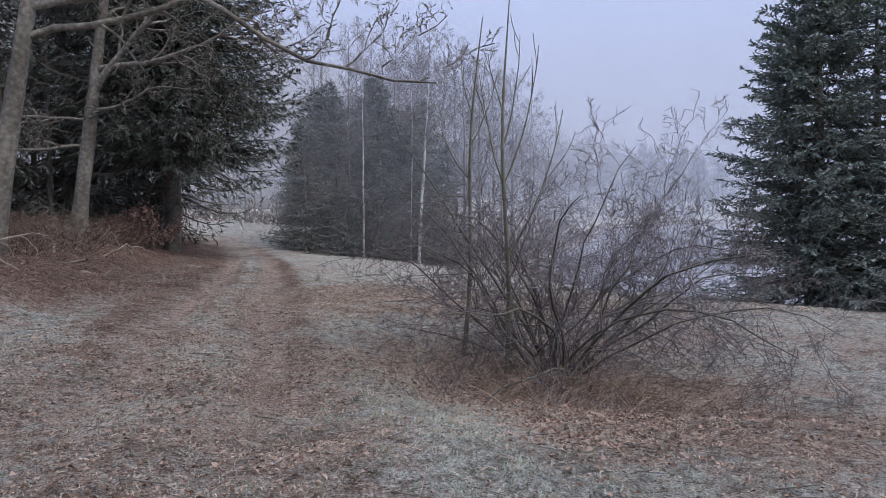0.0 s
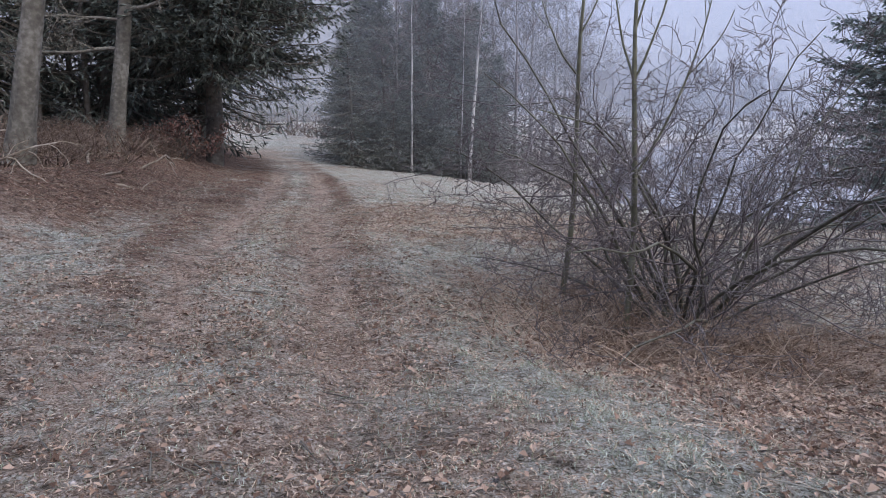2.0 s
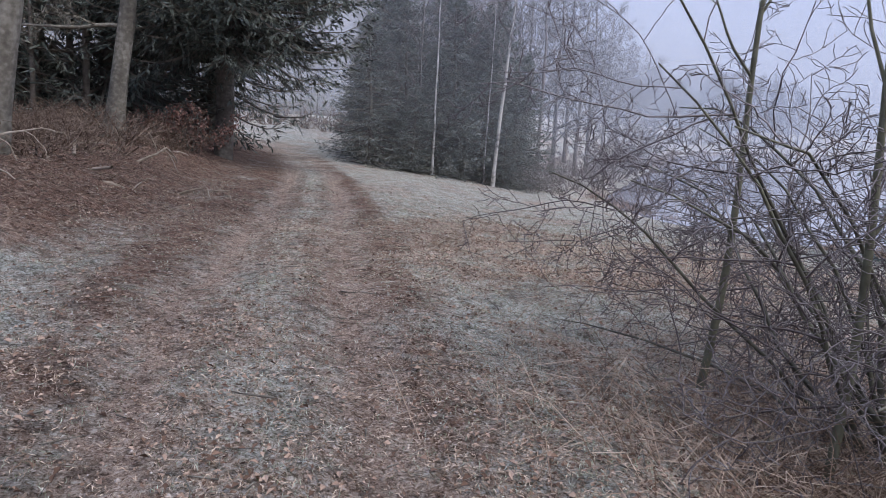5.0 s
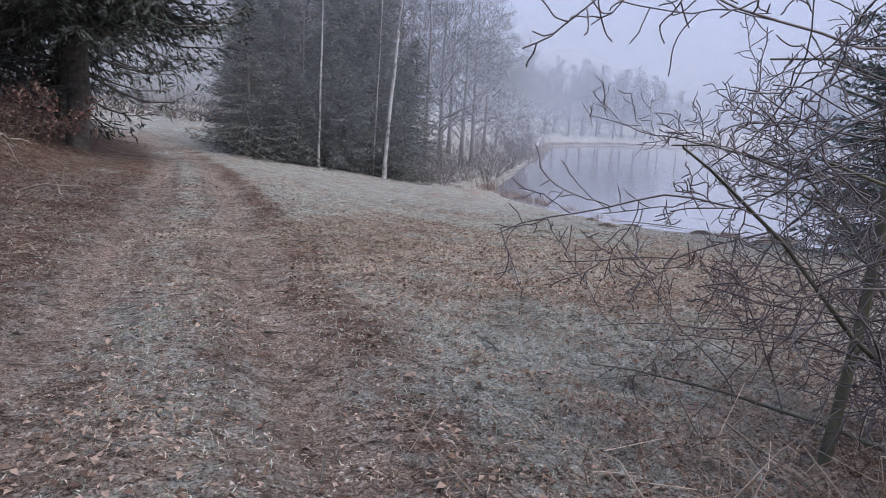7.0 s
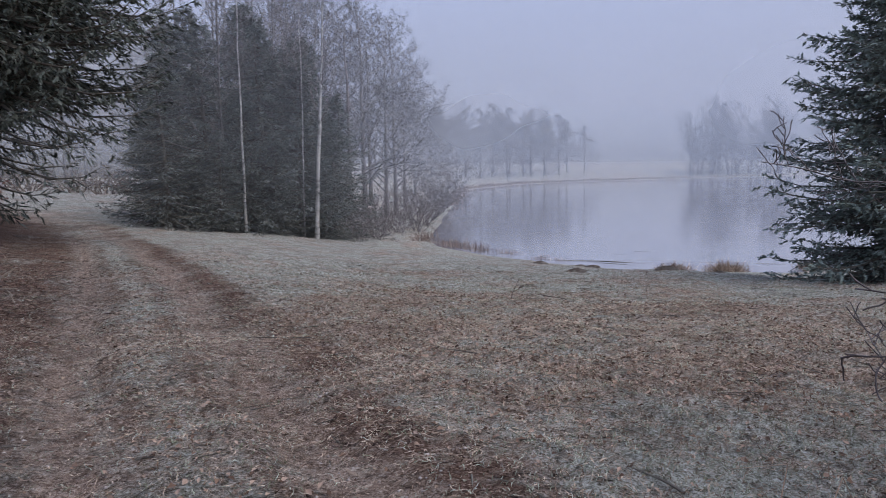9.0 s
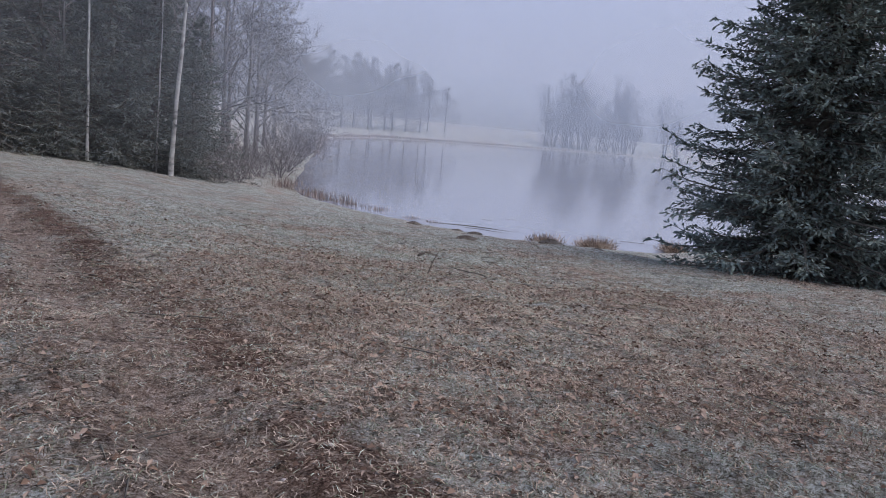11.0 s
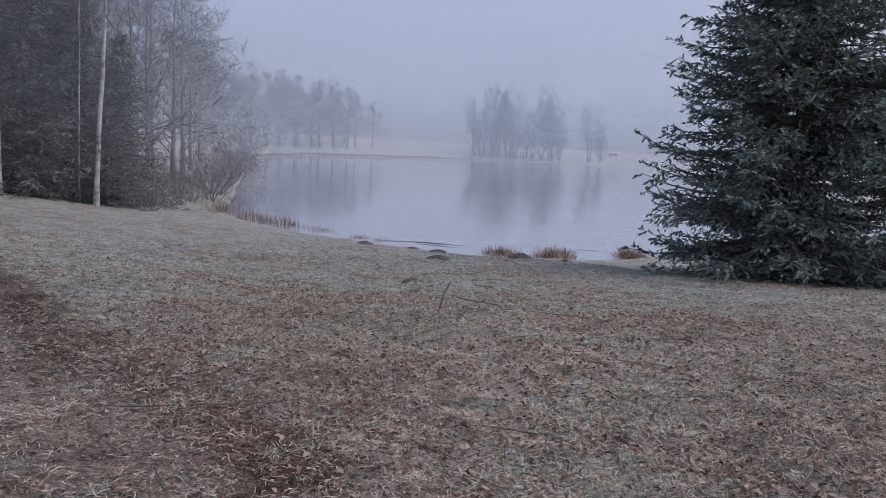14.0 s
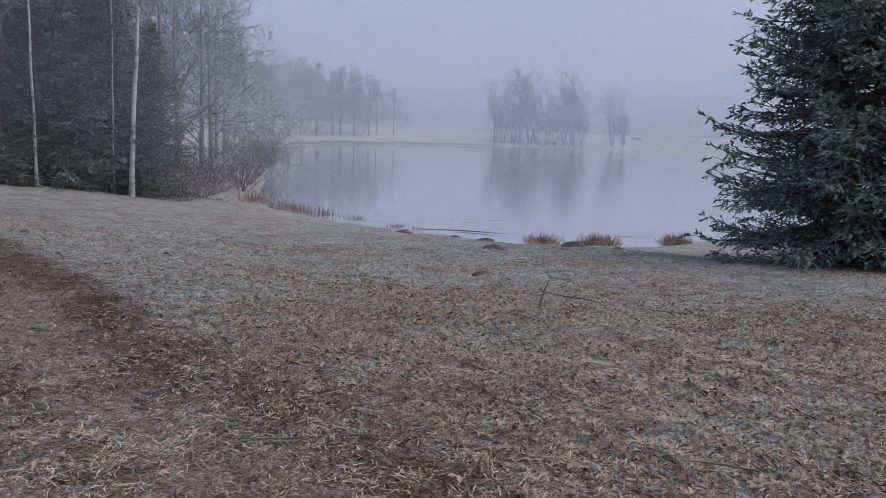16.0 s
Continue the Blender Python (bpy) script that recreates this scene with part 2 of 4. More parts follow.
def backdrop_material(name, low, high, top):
    """A plain glowing distance of woods, haze painted as a fade to sky colour."""
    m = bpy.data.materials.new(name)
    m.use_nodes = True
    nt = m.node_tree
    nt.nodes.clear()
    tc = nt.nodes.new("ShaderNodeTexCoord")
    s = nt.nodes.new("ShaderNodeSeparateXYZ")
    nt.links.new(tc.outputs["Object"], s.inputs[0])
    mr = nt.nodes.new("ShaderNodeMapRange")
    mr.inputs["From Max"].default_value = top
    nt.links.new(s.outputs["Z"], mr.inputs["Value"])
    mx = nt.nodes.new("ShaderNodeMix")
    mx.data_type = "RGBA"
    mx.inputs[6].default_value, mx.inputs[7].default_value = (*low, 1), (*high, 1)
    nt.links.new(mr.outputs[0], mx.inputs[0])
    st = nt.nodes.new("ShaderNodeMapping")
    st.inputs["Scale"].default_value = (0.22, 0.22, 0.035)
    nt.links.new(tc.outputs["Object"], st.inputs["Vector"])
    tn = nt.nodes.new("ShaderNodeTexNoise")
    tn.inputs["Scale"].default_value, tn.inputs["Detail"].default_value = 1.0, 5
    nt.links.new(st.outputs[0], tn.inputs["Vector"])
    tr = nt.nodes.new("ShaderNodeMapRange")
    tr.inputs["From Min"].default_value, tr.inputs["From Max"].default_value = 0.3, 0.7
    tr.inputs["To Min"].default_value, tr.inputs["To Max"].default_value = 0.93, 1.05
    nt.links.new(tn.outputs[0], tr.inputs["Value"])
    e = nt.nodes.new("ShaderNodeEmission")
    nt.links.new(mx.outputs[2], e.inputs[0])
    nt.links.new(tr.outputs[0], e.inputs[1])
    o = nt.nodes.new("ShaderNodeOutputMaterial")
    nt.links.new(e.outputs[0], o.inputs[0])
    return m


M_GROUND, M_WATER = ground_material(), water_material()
# low is the woods' tone, high nears the sky: haze painted into the glow
M_HILL_FAR = backdrop_material("hill_woods_painted_haze", (0.255, 0.26, 0.315), (0.39, 0.42, 0.56), 30)
M_HILL = backdrop_material("near_woods_painted_haze", (0.125, 0.122, 0.135), (0.36, 0.385, 0.51), 36)


def mist_material():
    """Thin mist: it scatters the daylight that falls on it and lets the rest through, in drifting patches."""
    m = bpy.data.materials.new("drifting_mist")
    m.use_nodes = True
    nt = m.node_tree
    nt.nodes.clear()
    att = nt.nodes.new("ShaderNodeAttribute")
    att.attribute_name = "mist_amount"
    tc = nt.nodes.new("ShaderNodeTexCoord")
    n = nt.nodes.new("ShaderNodeTexNoise")
    n.inputs["Scale"].default_value, n.inputs["Detail"].default_value = 0.05, 3
    nt.links.new(tc.outputs["Object"], n.inputs["Vector"])
    mr = nt.nodes.new("ShaderNodeMapRange")
    mr.inputs["From Min"].default_value, mr.inputs["From Max"].default_value = 0.3, 0.7
    mr.inputs["To Min"].default_value, mr.inputs["To Max"].default_value = 0.75, 1.25
    nt.links.new(n.outputs[0], mr.inputs["Value"])
    mul = nt.nodes.new("ShaderNodeMath")
    mul.operation = "MULTIPLY"
    nt.links.new(att.outputs["Fac"], mul.inputs[0])
    nt.links.new(mr.outputs[0], mul.inputs[1])
    dif, trl, tra = (nt.nodes.new("ShaderNodeBsdf" + k) for k in ("Diffuse", "Translucent", "Transparent"))
    for q in (dif, trl):
        q.inputs["Color"].default_value = (0.85, 0.90, 0.955, 1)
    half, mix = nt.nodes.new("ShaderNodeMixShader"), nt.nodes.new("ShaderNodeMixShader")
    nt.links.new(dif.outputs[0], half.inputs[1])
    nt.links.new(trl.outputs[0], half.inputs[2])
    nt.links.new(mul.outputs[0], mix.inputs[0])
    nt.links.new(tra.outputs[0], mix.inputs[1])
    nt.links.new(half.outputs[0], mix.inputs[2])
    o = nt.nodes.new("ShaderNodeOutputMaterial")
    nt.links.new(mix.outputs[0], o.inputs[0])
    return m


M_MIST = mist_material()


# ---- mesh helpers ----
def mesh_from(name, verts, quads, mat, smooth=True, parent=None, mat_slots=()):
    """A mesh object out of arrays: verts (n, 3) and faces (m, 3 or 4)."""
    me = bpy.data.meshes.new(name)
    verts, quads = np.asarray(verts, np.float32), np.asarray(quads, np.int32)
    k = quads.shape[1]
    me.vertices.add(len(verts))
    me.vertices.foreach_set("co", verts.ravel())
    me.loops.add(quads.size)
    me.loops.foreach_set("vertex_index", quads.ravel())
    me.polygons.add(len(quads))
    me.polygons.foreach_set("loop_start", np.arange(0, quads.size, k, dtype=np.int32))
    me.polygons.foreach_set("use_smooth", np.full(len(quads), smooth))
    me.update(calc_edges=True)
    me.validate()
    me.materials.append(mat)
    ob = new(name, me)
    if parent:
        ob.parent = parent
    return ob


def empty(name, x=0.0, y=0.0, z=0.0):
    ob = new(name)
    ob.location = (x, y, z)
    ob.empty_display_size = 0.2
    return ob


def unit(v):
    return v / np.maximum(np.linalg.norm(v, axis=-1, keepdims=True), 1e-9)


def sticks(A, B, ra, rb, n=3):
    """Tapered prisms from A to B: verts and quads."""
    A, B = np.asarray(A, float), np.asarray(B, float)
    d = unit(B - A)
    ref = np.where(np.abs(d[:, 2:3]) > 0.9, np.array([[1.0, 0, 0]]), np.array([[0, 0, 1.0]]))
    u = unit(np.cross(d, ref))
    w = np.cross(d, u)
    ang = np.arange(n) * 2 * np.pi / n
    ring = np.cos(ang)[None, :, None] * u[:, None] + np.sin(ang)[None, :, None] * w[:, None]
    lo = A[:, None] + ring * np.asarray(ra)[:, None, None]
    hi = B[:, None] + ring * np.asarray(rb)[:, None, None]
    v = np.concatenate([lo, hi], 1).reshape(-1, 3)
    i = np.arange(n)
    q = np.stack([i, (i + 1) % n, (i + 1) % n + n, i + n], 1)
    q = (q[None] + (np.arange(len(A)) * 2 * n)[:, None, None]).reshape(-1, 4)
    return v, q


def ribbons(A, B, ra, rb, seed=1):
    """Flat tapered strips from A to B, each turned its own way."""
    A, B = np.asarray(A, float), np.asarray(B, float)
    w = unit(np.cross(unit(B - A), np.random.default_rng(seed).normal(0, 1, A.shape)))
    ra, rb = np.asarray(ra)[:, None] * 1.15, np.asarray(rb)[:, None] * 1.15
    v = np.stack([A - w * ra, A + w * ra, B + w * rb, B - w * rb], 1).reshape(-1, 3)
    return v, np.arange(len(v)).reshape(-1, 4)


def blades(P, D, W, length, width):
    """Pointed flat blades (diamonds) at P along D, their width along W."""
    P, D = np.asarray(P, float), unit(np.asarray(D, float))
    W = unit(np.cross(D, np.cross(np.asarray(W, float), D)))
    length, width = np.broadcast_to(length, len(P))[:, None], np.broadcast_to(width, len(P))[:, None]
    v = np.stack([P, P + D * length * 0.45 + W * width * 0.5, P + D * length, P + D * length * 0.45 - W * width * 0.5], 1)
    q = (np.arange(4)[None] + 4 * np.arange(len(P))[:, None])
    return v.reshape(-1, 3), q


def join(*sets):
    vs, qs, n = [], [], 0
    for v, q in sets:
        vs.append(v)
        qs.append(q + n)
        n += len(v)
    return np.concatenate(vs), np.concatenate(qs)


def tube(points, radii, n=10, rough=0.0, rng=None):
    """One connected tube along points, closed at its tip."""
    P, R = np.asarray(points, float), np.asarray(radii, float)
    d = unit(np.gradient(P, axis=0))
    ref = np.array([1.0, 0.05, 0.0]) if abs(d[0, 2]) > 0.6 else np.array([0.0, 0.0, 1.0])
    u = unit(np.cross(d, ref))
    w = np.cross(d, u)
    ang = np.arange(n) * 2 * np.pi / n
    ring = np.cos(ang)[None, :, None] * u[:, None] + np.sin(ang)[None, :, None] * w[:, None]
    rr = R[:, None] * (1 + (rng.normal(0, rough, (len(P), n)) if rng is not None else 0))
    v = (P[:, None] + ring * rr[..., None]).reshape(-1, 3)
    i = np.arange(n)
    q = np.concatenate([np.stack([i, (i + 1) % n, (i + 1) % n + n, i + n], 1) + k * n for k in range(len(P) - 1)])
    return v, q


# ---- lie of the land ----
WATER = -3.09
POND = np.array([(12.4, 32.3), (9.0, 34.0), (6.5, 37.3), (4.5, 40.0), (2.4, 46.0), (3.5, 53.0), (9, 80), (21, 137), (38, 166), (56, 180), (83, 192),
                 (112, 203), (138, 214), (150, 206), (139, 182), (124, 160), (104, 120), (75, 70), (40, 40), (22, 34.5), (15.5, 33.6)], float)


def pond_distance(x, y):
    """Metres from the shore; minus on the water."""
    best, inside = np.full(x.shape, 1e9), np.zeros(x.shape, bool)
    for a, b in zip(POND, np.roll(POND, -1, 0)):
        d = b - a
        t = np.clip(((x - a[0]) * d[0] + (y - a[1]) * d[1]) / (d @ d), 0, 1)
        best = np.minimum(best, np.hypot(x - a[0] - t * d[0], y - a[1] - t * d[1]))
        cut = ((a[1] > y) != (b[1] > y)) & (x < (b[0] - a[0]) * (y - a[1]) / (b[1] - a[1] + 1e-12) + a[0])
        inside ^= cut
    return np.where(inside, -best, best)


def track(y):
    """x of the middle of the track."""
    return np.interp(y, [-60, -6, 0, 4.5, 7.5, 10.5, 15, 19, 23, 30, 38, 48, 70, 120], [14, 2.6, 0.6, -0.9, -1.8, -2.85, -4.2, -5.35, -6.55, -8.9, -12.2, -17, -30, -60])


def soft_noise(x, y, wave, seed):
    r = np.random.default_rng(seed)
    z = np.zeros(np.shape(x))
    for _ in range(7):
        a, k, p = r.uniform(0, 2 * np.pi), 2 * np.pi / wave * r.uniform(0.6, 1.7), r.uniform(0, 6.3)
        z = z + np.sin(k * (x * np.cos(a) + y * np.sin(a)) + p)
    return z / 3.7


def step(a, b, v):
    t = np.clip((v - a) / (b - a), 0, 1)
    return t * t * (3 - 2 * t)


def height(x, y):
    x, y = np.asarray(x, float), np.asarray(y, float)
    s = pond_distance(x, y)
    z = WATER + np.interp(s, [-30, -4, -0.4, 0.6, 4, 8, 13, 19, 24, 30, 40, 60, 120, 400], [-2.5, -0.9, -0.12, 0.08, 0.55, 1.15, 1.62, 2.26, 2.46, 2.78, 3.0, 3.3, 4.5, 10])
    off = x - track(y)
    near = step(60, 45, y) * step(-30, -10, y)
    z = z + near * (0.55 * step(-2.0, -4.6, off) + 0.75 * step(-4.5, -14, off) + 1.5 * step(-14, -50, off))
    z = z - 0.34 * np.exp(-((x - 1.7) ** 2 + (y - 9.2) ** 2) / 5)
    rut = np.exp(-((off - 0.65) / 0.28) ** 2) + np.exp(-((off + 0.62) / 0.28) ** 2)
    z = z - 0.085 * rut * step(1, 12, y) * step(75, 45, y) * (1 + 0.35 * soft_noise(x, y, 2.2, 3))
    fade = step(-0.3, 1.5, s)
    tuft = np.clip(soft_noise(x, y, 0.55, 15), -0.2, 1.4)
    z = z + fade * step(40, 20, y) * 0.032 * tuft * np.where(np.abs(off) < 1.4, 0.35, 1.0)
    z = z + fade * (0.035 * soft_noise(x, y, 2.6, 4) + 0.014 * soft_noise(x, y, 0.6, 5) + 0.07 * soft_noise(x, y, 9, 6))
    return z


def cover(x, y):
    """Bare pale earth, how brown the meadow is (0 frosted grass, 1 leaf litter), and dark red-brown earth beside the
    ruts, on the bank and below the bush.
    """
    off = x - track(y) + 0.08 * soft_noise(x, y, 2.5, 21)
    rut = np.maximum(np.exp(-((off - 0.66) / 0.24) ** 2), np.exp(-((off + 0.62) / 0.21) ** 2))
    wide = step(1.9, 1.25, np.abs(off + 0.2 * soft_noise(x, y, 3, 7)))
    far_ruts = step(4, 9, y)
    wear = wide * ((0.42 + 0.32 * soft_noise(x, y, 1.3, 20)) * (1 - far_ruts) + far_ruts * (0.04 + 0.96 * rut)) * step(62, 44, y)
    dark_brown = np.exp(-((np.abs(off) - 1.12) / 0.38) ** 2) + 0.6 * np.exp(-((np.abs(off) - 0.3) / 0.18) ** 2)
    dark_brown = dark_brown + 0.8 * step(-1.0, -1.6, off) * step(-22, -12, off) * step(9, 14, y)
    dark_brown = dark_brown * (0.45 + 0.55 * step(6, 13, y)) * step(50, 36, y) * (1 + 0.3 * soft_noise(x, y, 2, 22))
    brown = 0.34 + 0.26 * soft_noise(x, y, 4, 8) + 0.22 * soft_noise(x, y, 1.3, 23)
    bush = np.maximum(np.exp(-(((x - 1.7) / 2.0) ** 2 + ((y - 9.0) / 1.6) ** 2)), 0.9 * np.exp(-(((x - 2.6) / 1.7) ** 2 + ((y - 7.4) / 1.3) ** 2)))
    # the ground below and right of the bush gets the dark red-brown too
    dark_brown = dark_brown + 0.55 * bush
    bank = step(-2.0, -3.8, off) * step(-10, 8, y) * step(48, 36, y)
    dark_brown = dark_brown + 0.75 * bank * step(9, 17, y + 1.5 * soft_noise(x, y, 3, 24))
    mead = np.exp(-(((x + 0.5) / 4.5) ** 2 + ((y - 15.5) / 2.6) ** 2))
    verge = 1.6 * np.exp(-((off - 1.8) / 0.6) ** 2) * step(9, 7, y) + 0.3 * np.exp(-((off + 2.2) / 0.8) ** 2) * step(14, 10, y)
    litter = 0.18 * wide * step(12, 8, y)
    brown = brown + 0.9 * bush + 0.85 * bank + 0.55 * mead + litter - 0.4 * verge - 0.16 * step(18, 26, y) * (1 - bank) + 0.12 * step(60, 120, y)
    under = np.exp(-(((x - 10.2) / 2.6) ** 2 + ((y - 21.7) / 2.2) ** 2))
    return np.clip(wear, 0, 1), np.clip(brown + 0.5 * under, 0, 1), np.clip(dark_brown, 0, 1)


def spaced(lo, hi, fine, end, grow=1.12):
    out = [lo]
    d = fine
    while out[-1] < hi:
        out.append(out[-1] + fine)
    while out[-1] < end:
        d *= grow
        out.append(out[-1] + d)
    return out


def axis(lo, hi, fine, far):
    right = spaced(lo, hi, fine, far)
    d, left = fine, [lo]
    while left[-1] > -far:
        d *= 1.12
        left.append(left[-1] - d)
    return np.array(left[:0:-1] + right)


def ground():
    xs, ys = axis(-8, 8, 0.1, 1500), axis(1.5, 24, 0.1, 1500)
    X, Y = np.meshgrid(xs, ys)
    Z = height(X, Y)
    v = np.stack([X, Y, Z], -1).reshape(-1, 3)
    nx, ny = len(xs), len(ys)
    i = (np.arange(ny - 1)[:, None] * nx + np.arange(nx - 1)[None]).ravel()
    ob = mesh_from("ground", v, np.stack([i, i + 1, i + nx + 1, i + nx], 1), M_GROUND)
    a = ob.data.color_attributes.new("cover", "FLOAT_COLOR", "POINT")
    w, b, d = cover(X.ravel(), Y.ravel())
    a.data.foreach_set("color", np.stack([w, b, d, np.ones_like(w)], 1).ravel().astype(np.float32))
    tagged(ob, "frosted meadow with a worn brown track and fallen leaves", "ground", kind="structure")


ground()
c = POND.mean(0)
pv = np.concatenate([[[60, 110, WATER]], np.column_stack([POND + unit(POND - c) * 1.5, np.full(len(POND), WATER)])])
k = np.arange(len(POND))
water = mesh_from("water", pv, np.stack([np.zeros(len(POND), int), (k + 1) % len(POND) + 1, k + 1], 1), M_WATER, smooth=False)
tagged(water, "still grey pond reflecting the misty sky", "pond", kind="structure")


def ridge(name, cx, cy, radius, heights, mat, seed, label):
    """A far wooded hill: an uneven curved slope with a ragged crown line."""
    r = np.random.default_rng(seed)
    az = np.linspace(0, 2 * np.pi, 721)[:-1]
    base = np.interp(np.degrees(az), np.linspace(0, 360, len(heights)), heights)
    rag = np.convolve(np.tile(r.normal(0, 1, 720), 3), np.ones(3) / 3, "same")[720:1440] * 2.2
    top = base + rag + 1.2 * np.sin(az * 23) + 0.8 * np.sin(az * 57 + 1)
    rings = []
    for f, rr, dz in ((0.0, 0, -8), (0.5, 12, 0), (0.85, 24, 0), (1.0, 30, 0), (0.9, 44, 0)):
        R = radius + rr
        rings.append(np.stack([cx + R * np.sin(az), cy + R * np.cos(az), top * f + dz], 1))
    v = np.concatenate(rings)
    i = np.arange(720)
    q = np.concatenate([np.stack([i, (i + 1) % 720, (i + 1) % 720 + 720, i + 720], 1) + j * 720 for j in range(4)])
    tagged(mesh_from(name, v, q, mat), label, "hill", kind="structure")


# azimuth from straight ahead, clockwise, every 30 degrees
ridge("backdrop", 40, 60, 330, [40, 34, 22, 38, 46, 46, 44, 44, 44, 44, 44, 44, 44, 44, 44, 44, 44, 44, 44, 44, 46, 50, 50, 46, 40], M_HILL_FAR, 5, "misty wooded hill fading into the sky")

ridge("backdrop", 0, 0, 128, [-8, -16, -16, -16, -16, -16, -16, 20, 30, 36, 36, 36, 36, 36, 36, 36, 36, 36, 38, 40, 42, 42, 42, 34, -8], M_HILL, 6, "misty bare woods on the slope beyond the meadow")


def mist_bank(radius, thick):
    """Mist hanging all round the meadow: none at the ground, thickest at head height and above, thinning out upwards."""
    az = np.linspace(0, 2 * np.pi, 181)[:-1]
    x, y = -3 + radius * np.sin(az), 8 + radius * np.cos(az)
    g = np.maximum(height(x, y), WATER)
    hs, ds = (-0.05, 1.2, 3.0, 7.0, 14.0, 24.0, 40.0), (0.0, 0.4, 0.85, 1.0, 0.75, 0.35, 0.0)
    v = np.concatenate([np.column_stack([x, y, g + h]) for h in hs])
    i = np.arange(180)
    q = np.concatenate([np.stack([i, (i + 1) % 180, (i + 1) % 180 + 180, i + 180], 1) + j * 180 for j in range(len(hs) - 1)])
    ob = mesh_from("mist_bank", v, q, M_MIST)
    a = ob.data.attributes.new("mist_amount", "FLOAT", "POINT")
    a.data.foreach_set("value", np.repeat(np.array(ds, np.float32) * thick, 180))
    tagged(ob, "thin pale morning mist drifting over meadow and pond", "mist", kind="structure")


for radius, thick in ((28, 0.12), (47, 0.26), (72, 0.2), (108, 0.13), (150, 0.1)):
    mist_bank(radius, thick)


# ---- trees ----
def grow(r, start, way, length, radius, depth, segs, up=0.15, wiggle=0.18, kids=5, spread=0.75, shrink=0.6, first=0.25, steps=6, thin=0.2, droop=0.0, least=0.004, kid_droop=1.0):
    """Branches and their side shoots as tapered segments (a, b, ra, rb)."""
    p, d = np.array(start, float), unit(np.array(way, float))
    pts, rad = [p], [radius]
    for i in range(steps):
        d = unit(d + r.normal(0, wiggle, 3) + np.array([0, 0, up]) - np.array([0, 0, droop]) * (i / steps))
        p = p + d * length / steps
        f = (i + 1) / steps
        pts.append(p)
        rad.append(radius * (1 - f) + max(radius * thin, least) * f)
        segs.append((pts[-2], p, rad[-2], rad[-1]))
    if depth <= 0:
        return pts
    for j in range(kids):
        f = first + (1 - first) * (j + r.uniform(0.1, 0.9)) / kids
        i = min(int(f * steps), steps - 1)
        at = pts[i] + (pts[i + 1] - pts[i]) * (f * steps - i)
        fwd = unit(pts[i + 1] - pts[i])
        side = unit(np.cross(fwd, r.normal(0, 1, 3)))
        way2 = fwd * (1 - spread * 0.55) + side * spread
        rr = max(rad[i] * r.uniform(0.45, 0.7), least)
        grow(r, at, way2, length * shrink * (1.15 - 0.55 * f) * r.uniform(0.7, 1.25), rr, depth - 1, segs, up, wiggle * 1.1, max(2, kids - 1), spread, shrink, 0.2, max(3, steps - 1), thin, droop * kid_droop, least, kid_droop)
    return pts


def segment_mesh(segs, n=3):
    a, b = np.array([s[0] for s in segs]), np.array([s[1] for s in segs])
    return sticks(a, b, np.array([s[2] for s in segs]), np.array([s[3] for s in segs]), n)


def split_mesh(segs, limit):
    thick = [s for s in segs if s[2] >= limit]
    thin = [s for s in segs if s[2] < limit]
    return thick, thin


def twig_mesh(segs, limit):
    """Round limbs where thick, strips where thin."""
    thick, thin = split_mesh(segs, limit)
    sets = [segment_mesh(thick, 4)] if thick else []
    if thin:
        sets.append(ribbons([q[0] for q in thin], [q[1] for q in thin], [q[2] for q in thin], [q[3] for q in thin]))
    return join(*sets)


def bare_tree(name, seed, h, girth, trunk_mat, twig_mat, first=0.3, kids=9, depth=3, spread=0.7, lean=(0, 0), up=0.12, shrink=0.5, least=0.006, wiggle=0.06, droop=0.0, extra=(), near=False, lift=0.75):
    """A leafless tree: trunk, limbs and a crown of twigs."""
    r = np.random.default_rng(seed)
    root = empty(name)
    n = 14
    t = np.linspace(0, 1, n)
    sway = np.cumsum(r.normal(0, wiggle * h / n, (n, 2)), 0) * t[:, None]
    pts = np.column_stack([sway[:, 0] + lean[0] * t * h, sway[:, 1] + lean[1] * t * h, t * h - 0.15])
    rad = girth * (1 - t) ** 0.85 + least + 0.35 * girth * np.exp(-t * h / 0.4)
    mesh_from("trunk", *tube(pts, rad, 10, 0.05, r), trunk_mat, parent=root)
    segs = []
    for j in range(kids * 2):
        f = first + (1 - first) * (j + r.uniform(0, 1)) / (kids * 2)
        i = min(int(f * (n - 1)), n - 2)
        at = pts[i] + (pts[i + 1] - pts[i]) * (f * (n - 1) - i)
        a = r.uniform(0, 2 * np.pi)
        way = (np.cos(a) * spread, np.sin(a) * spread, lift)
        grow(r, at, way, h * shrink * (1.25 - f) * r.uniform(0.7, 1.1), max(rad[i] * 0.38, least * 1.5), depth - 1, segs, up, 0.16, 5, 0.75, 0.55, 0.2, 6, 0.25, droop, least)
    for f, way, length, radius in extra:
        i = min(int(f * (n - 1)), n - 2)
        mine = []
        pts2 = grow(r, pts[i] + (pts[i + 1] - pts[i]) * (f * (n - 1) - i), way, length, radius, 3, mine, 0.01, 0.15, 9, 0.75, 0.34, 0.2, 10, 0.2, 0.03, least)
        mesh_from("limb", *tube(pts2, np.linspace(radius, radius * 0.2, len(pts2)), 7, 0.06, r), trunk_mat, parent=root)
        segs += mine[10:]
    mesh_from("crown", *twig_mesh(segs, girth * (0.1 if near else 0.3)), twig_mat, parent=root)
    return root


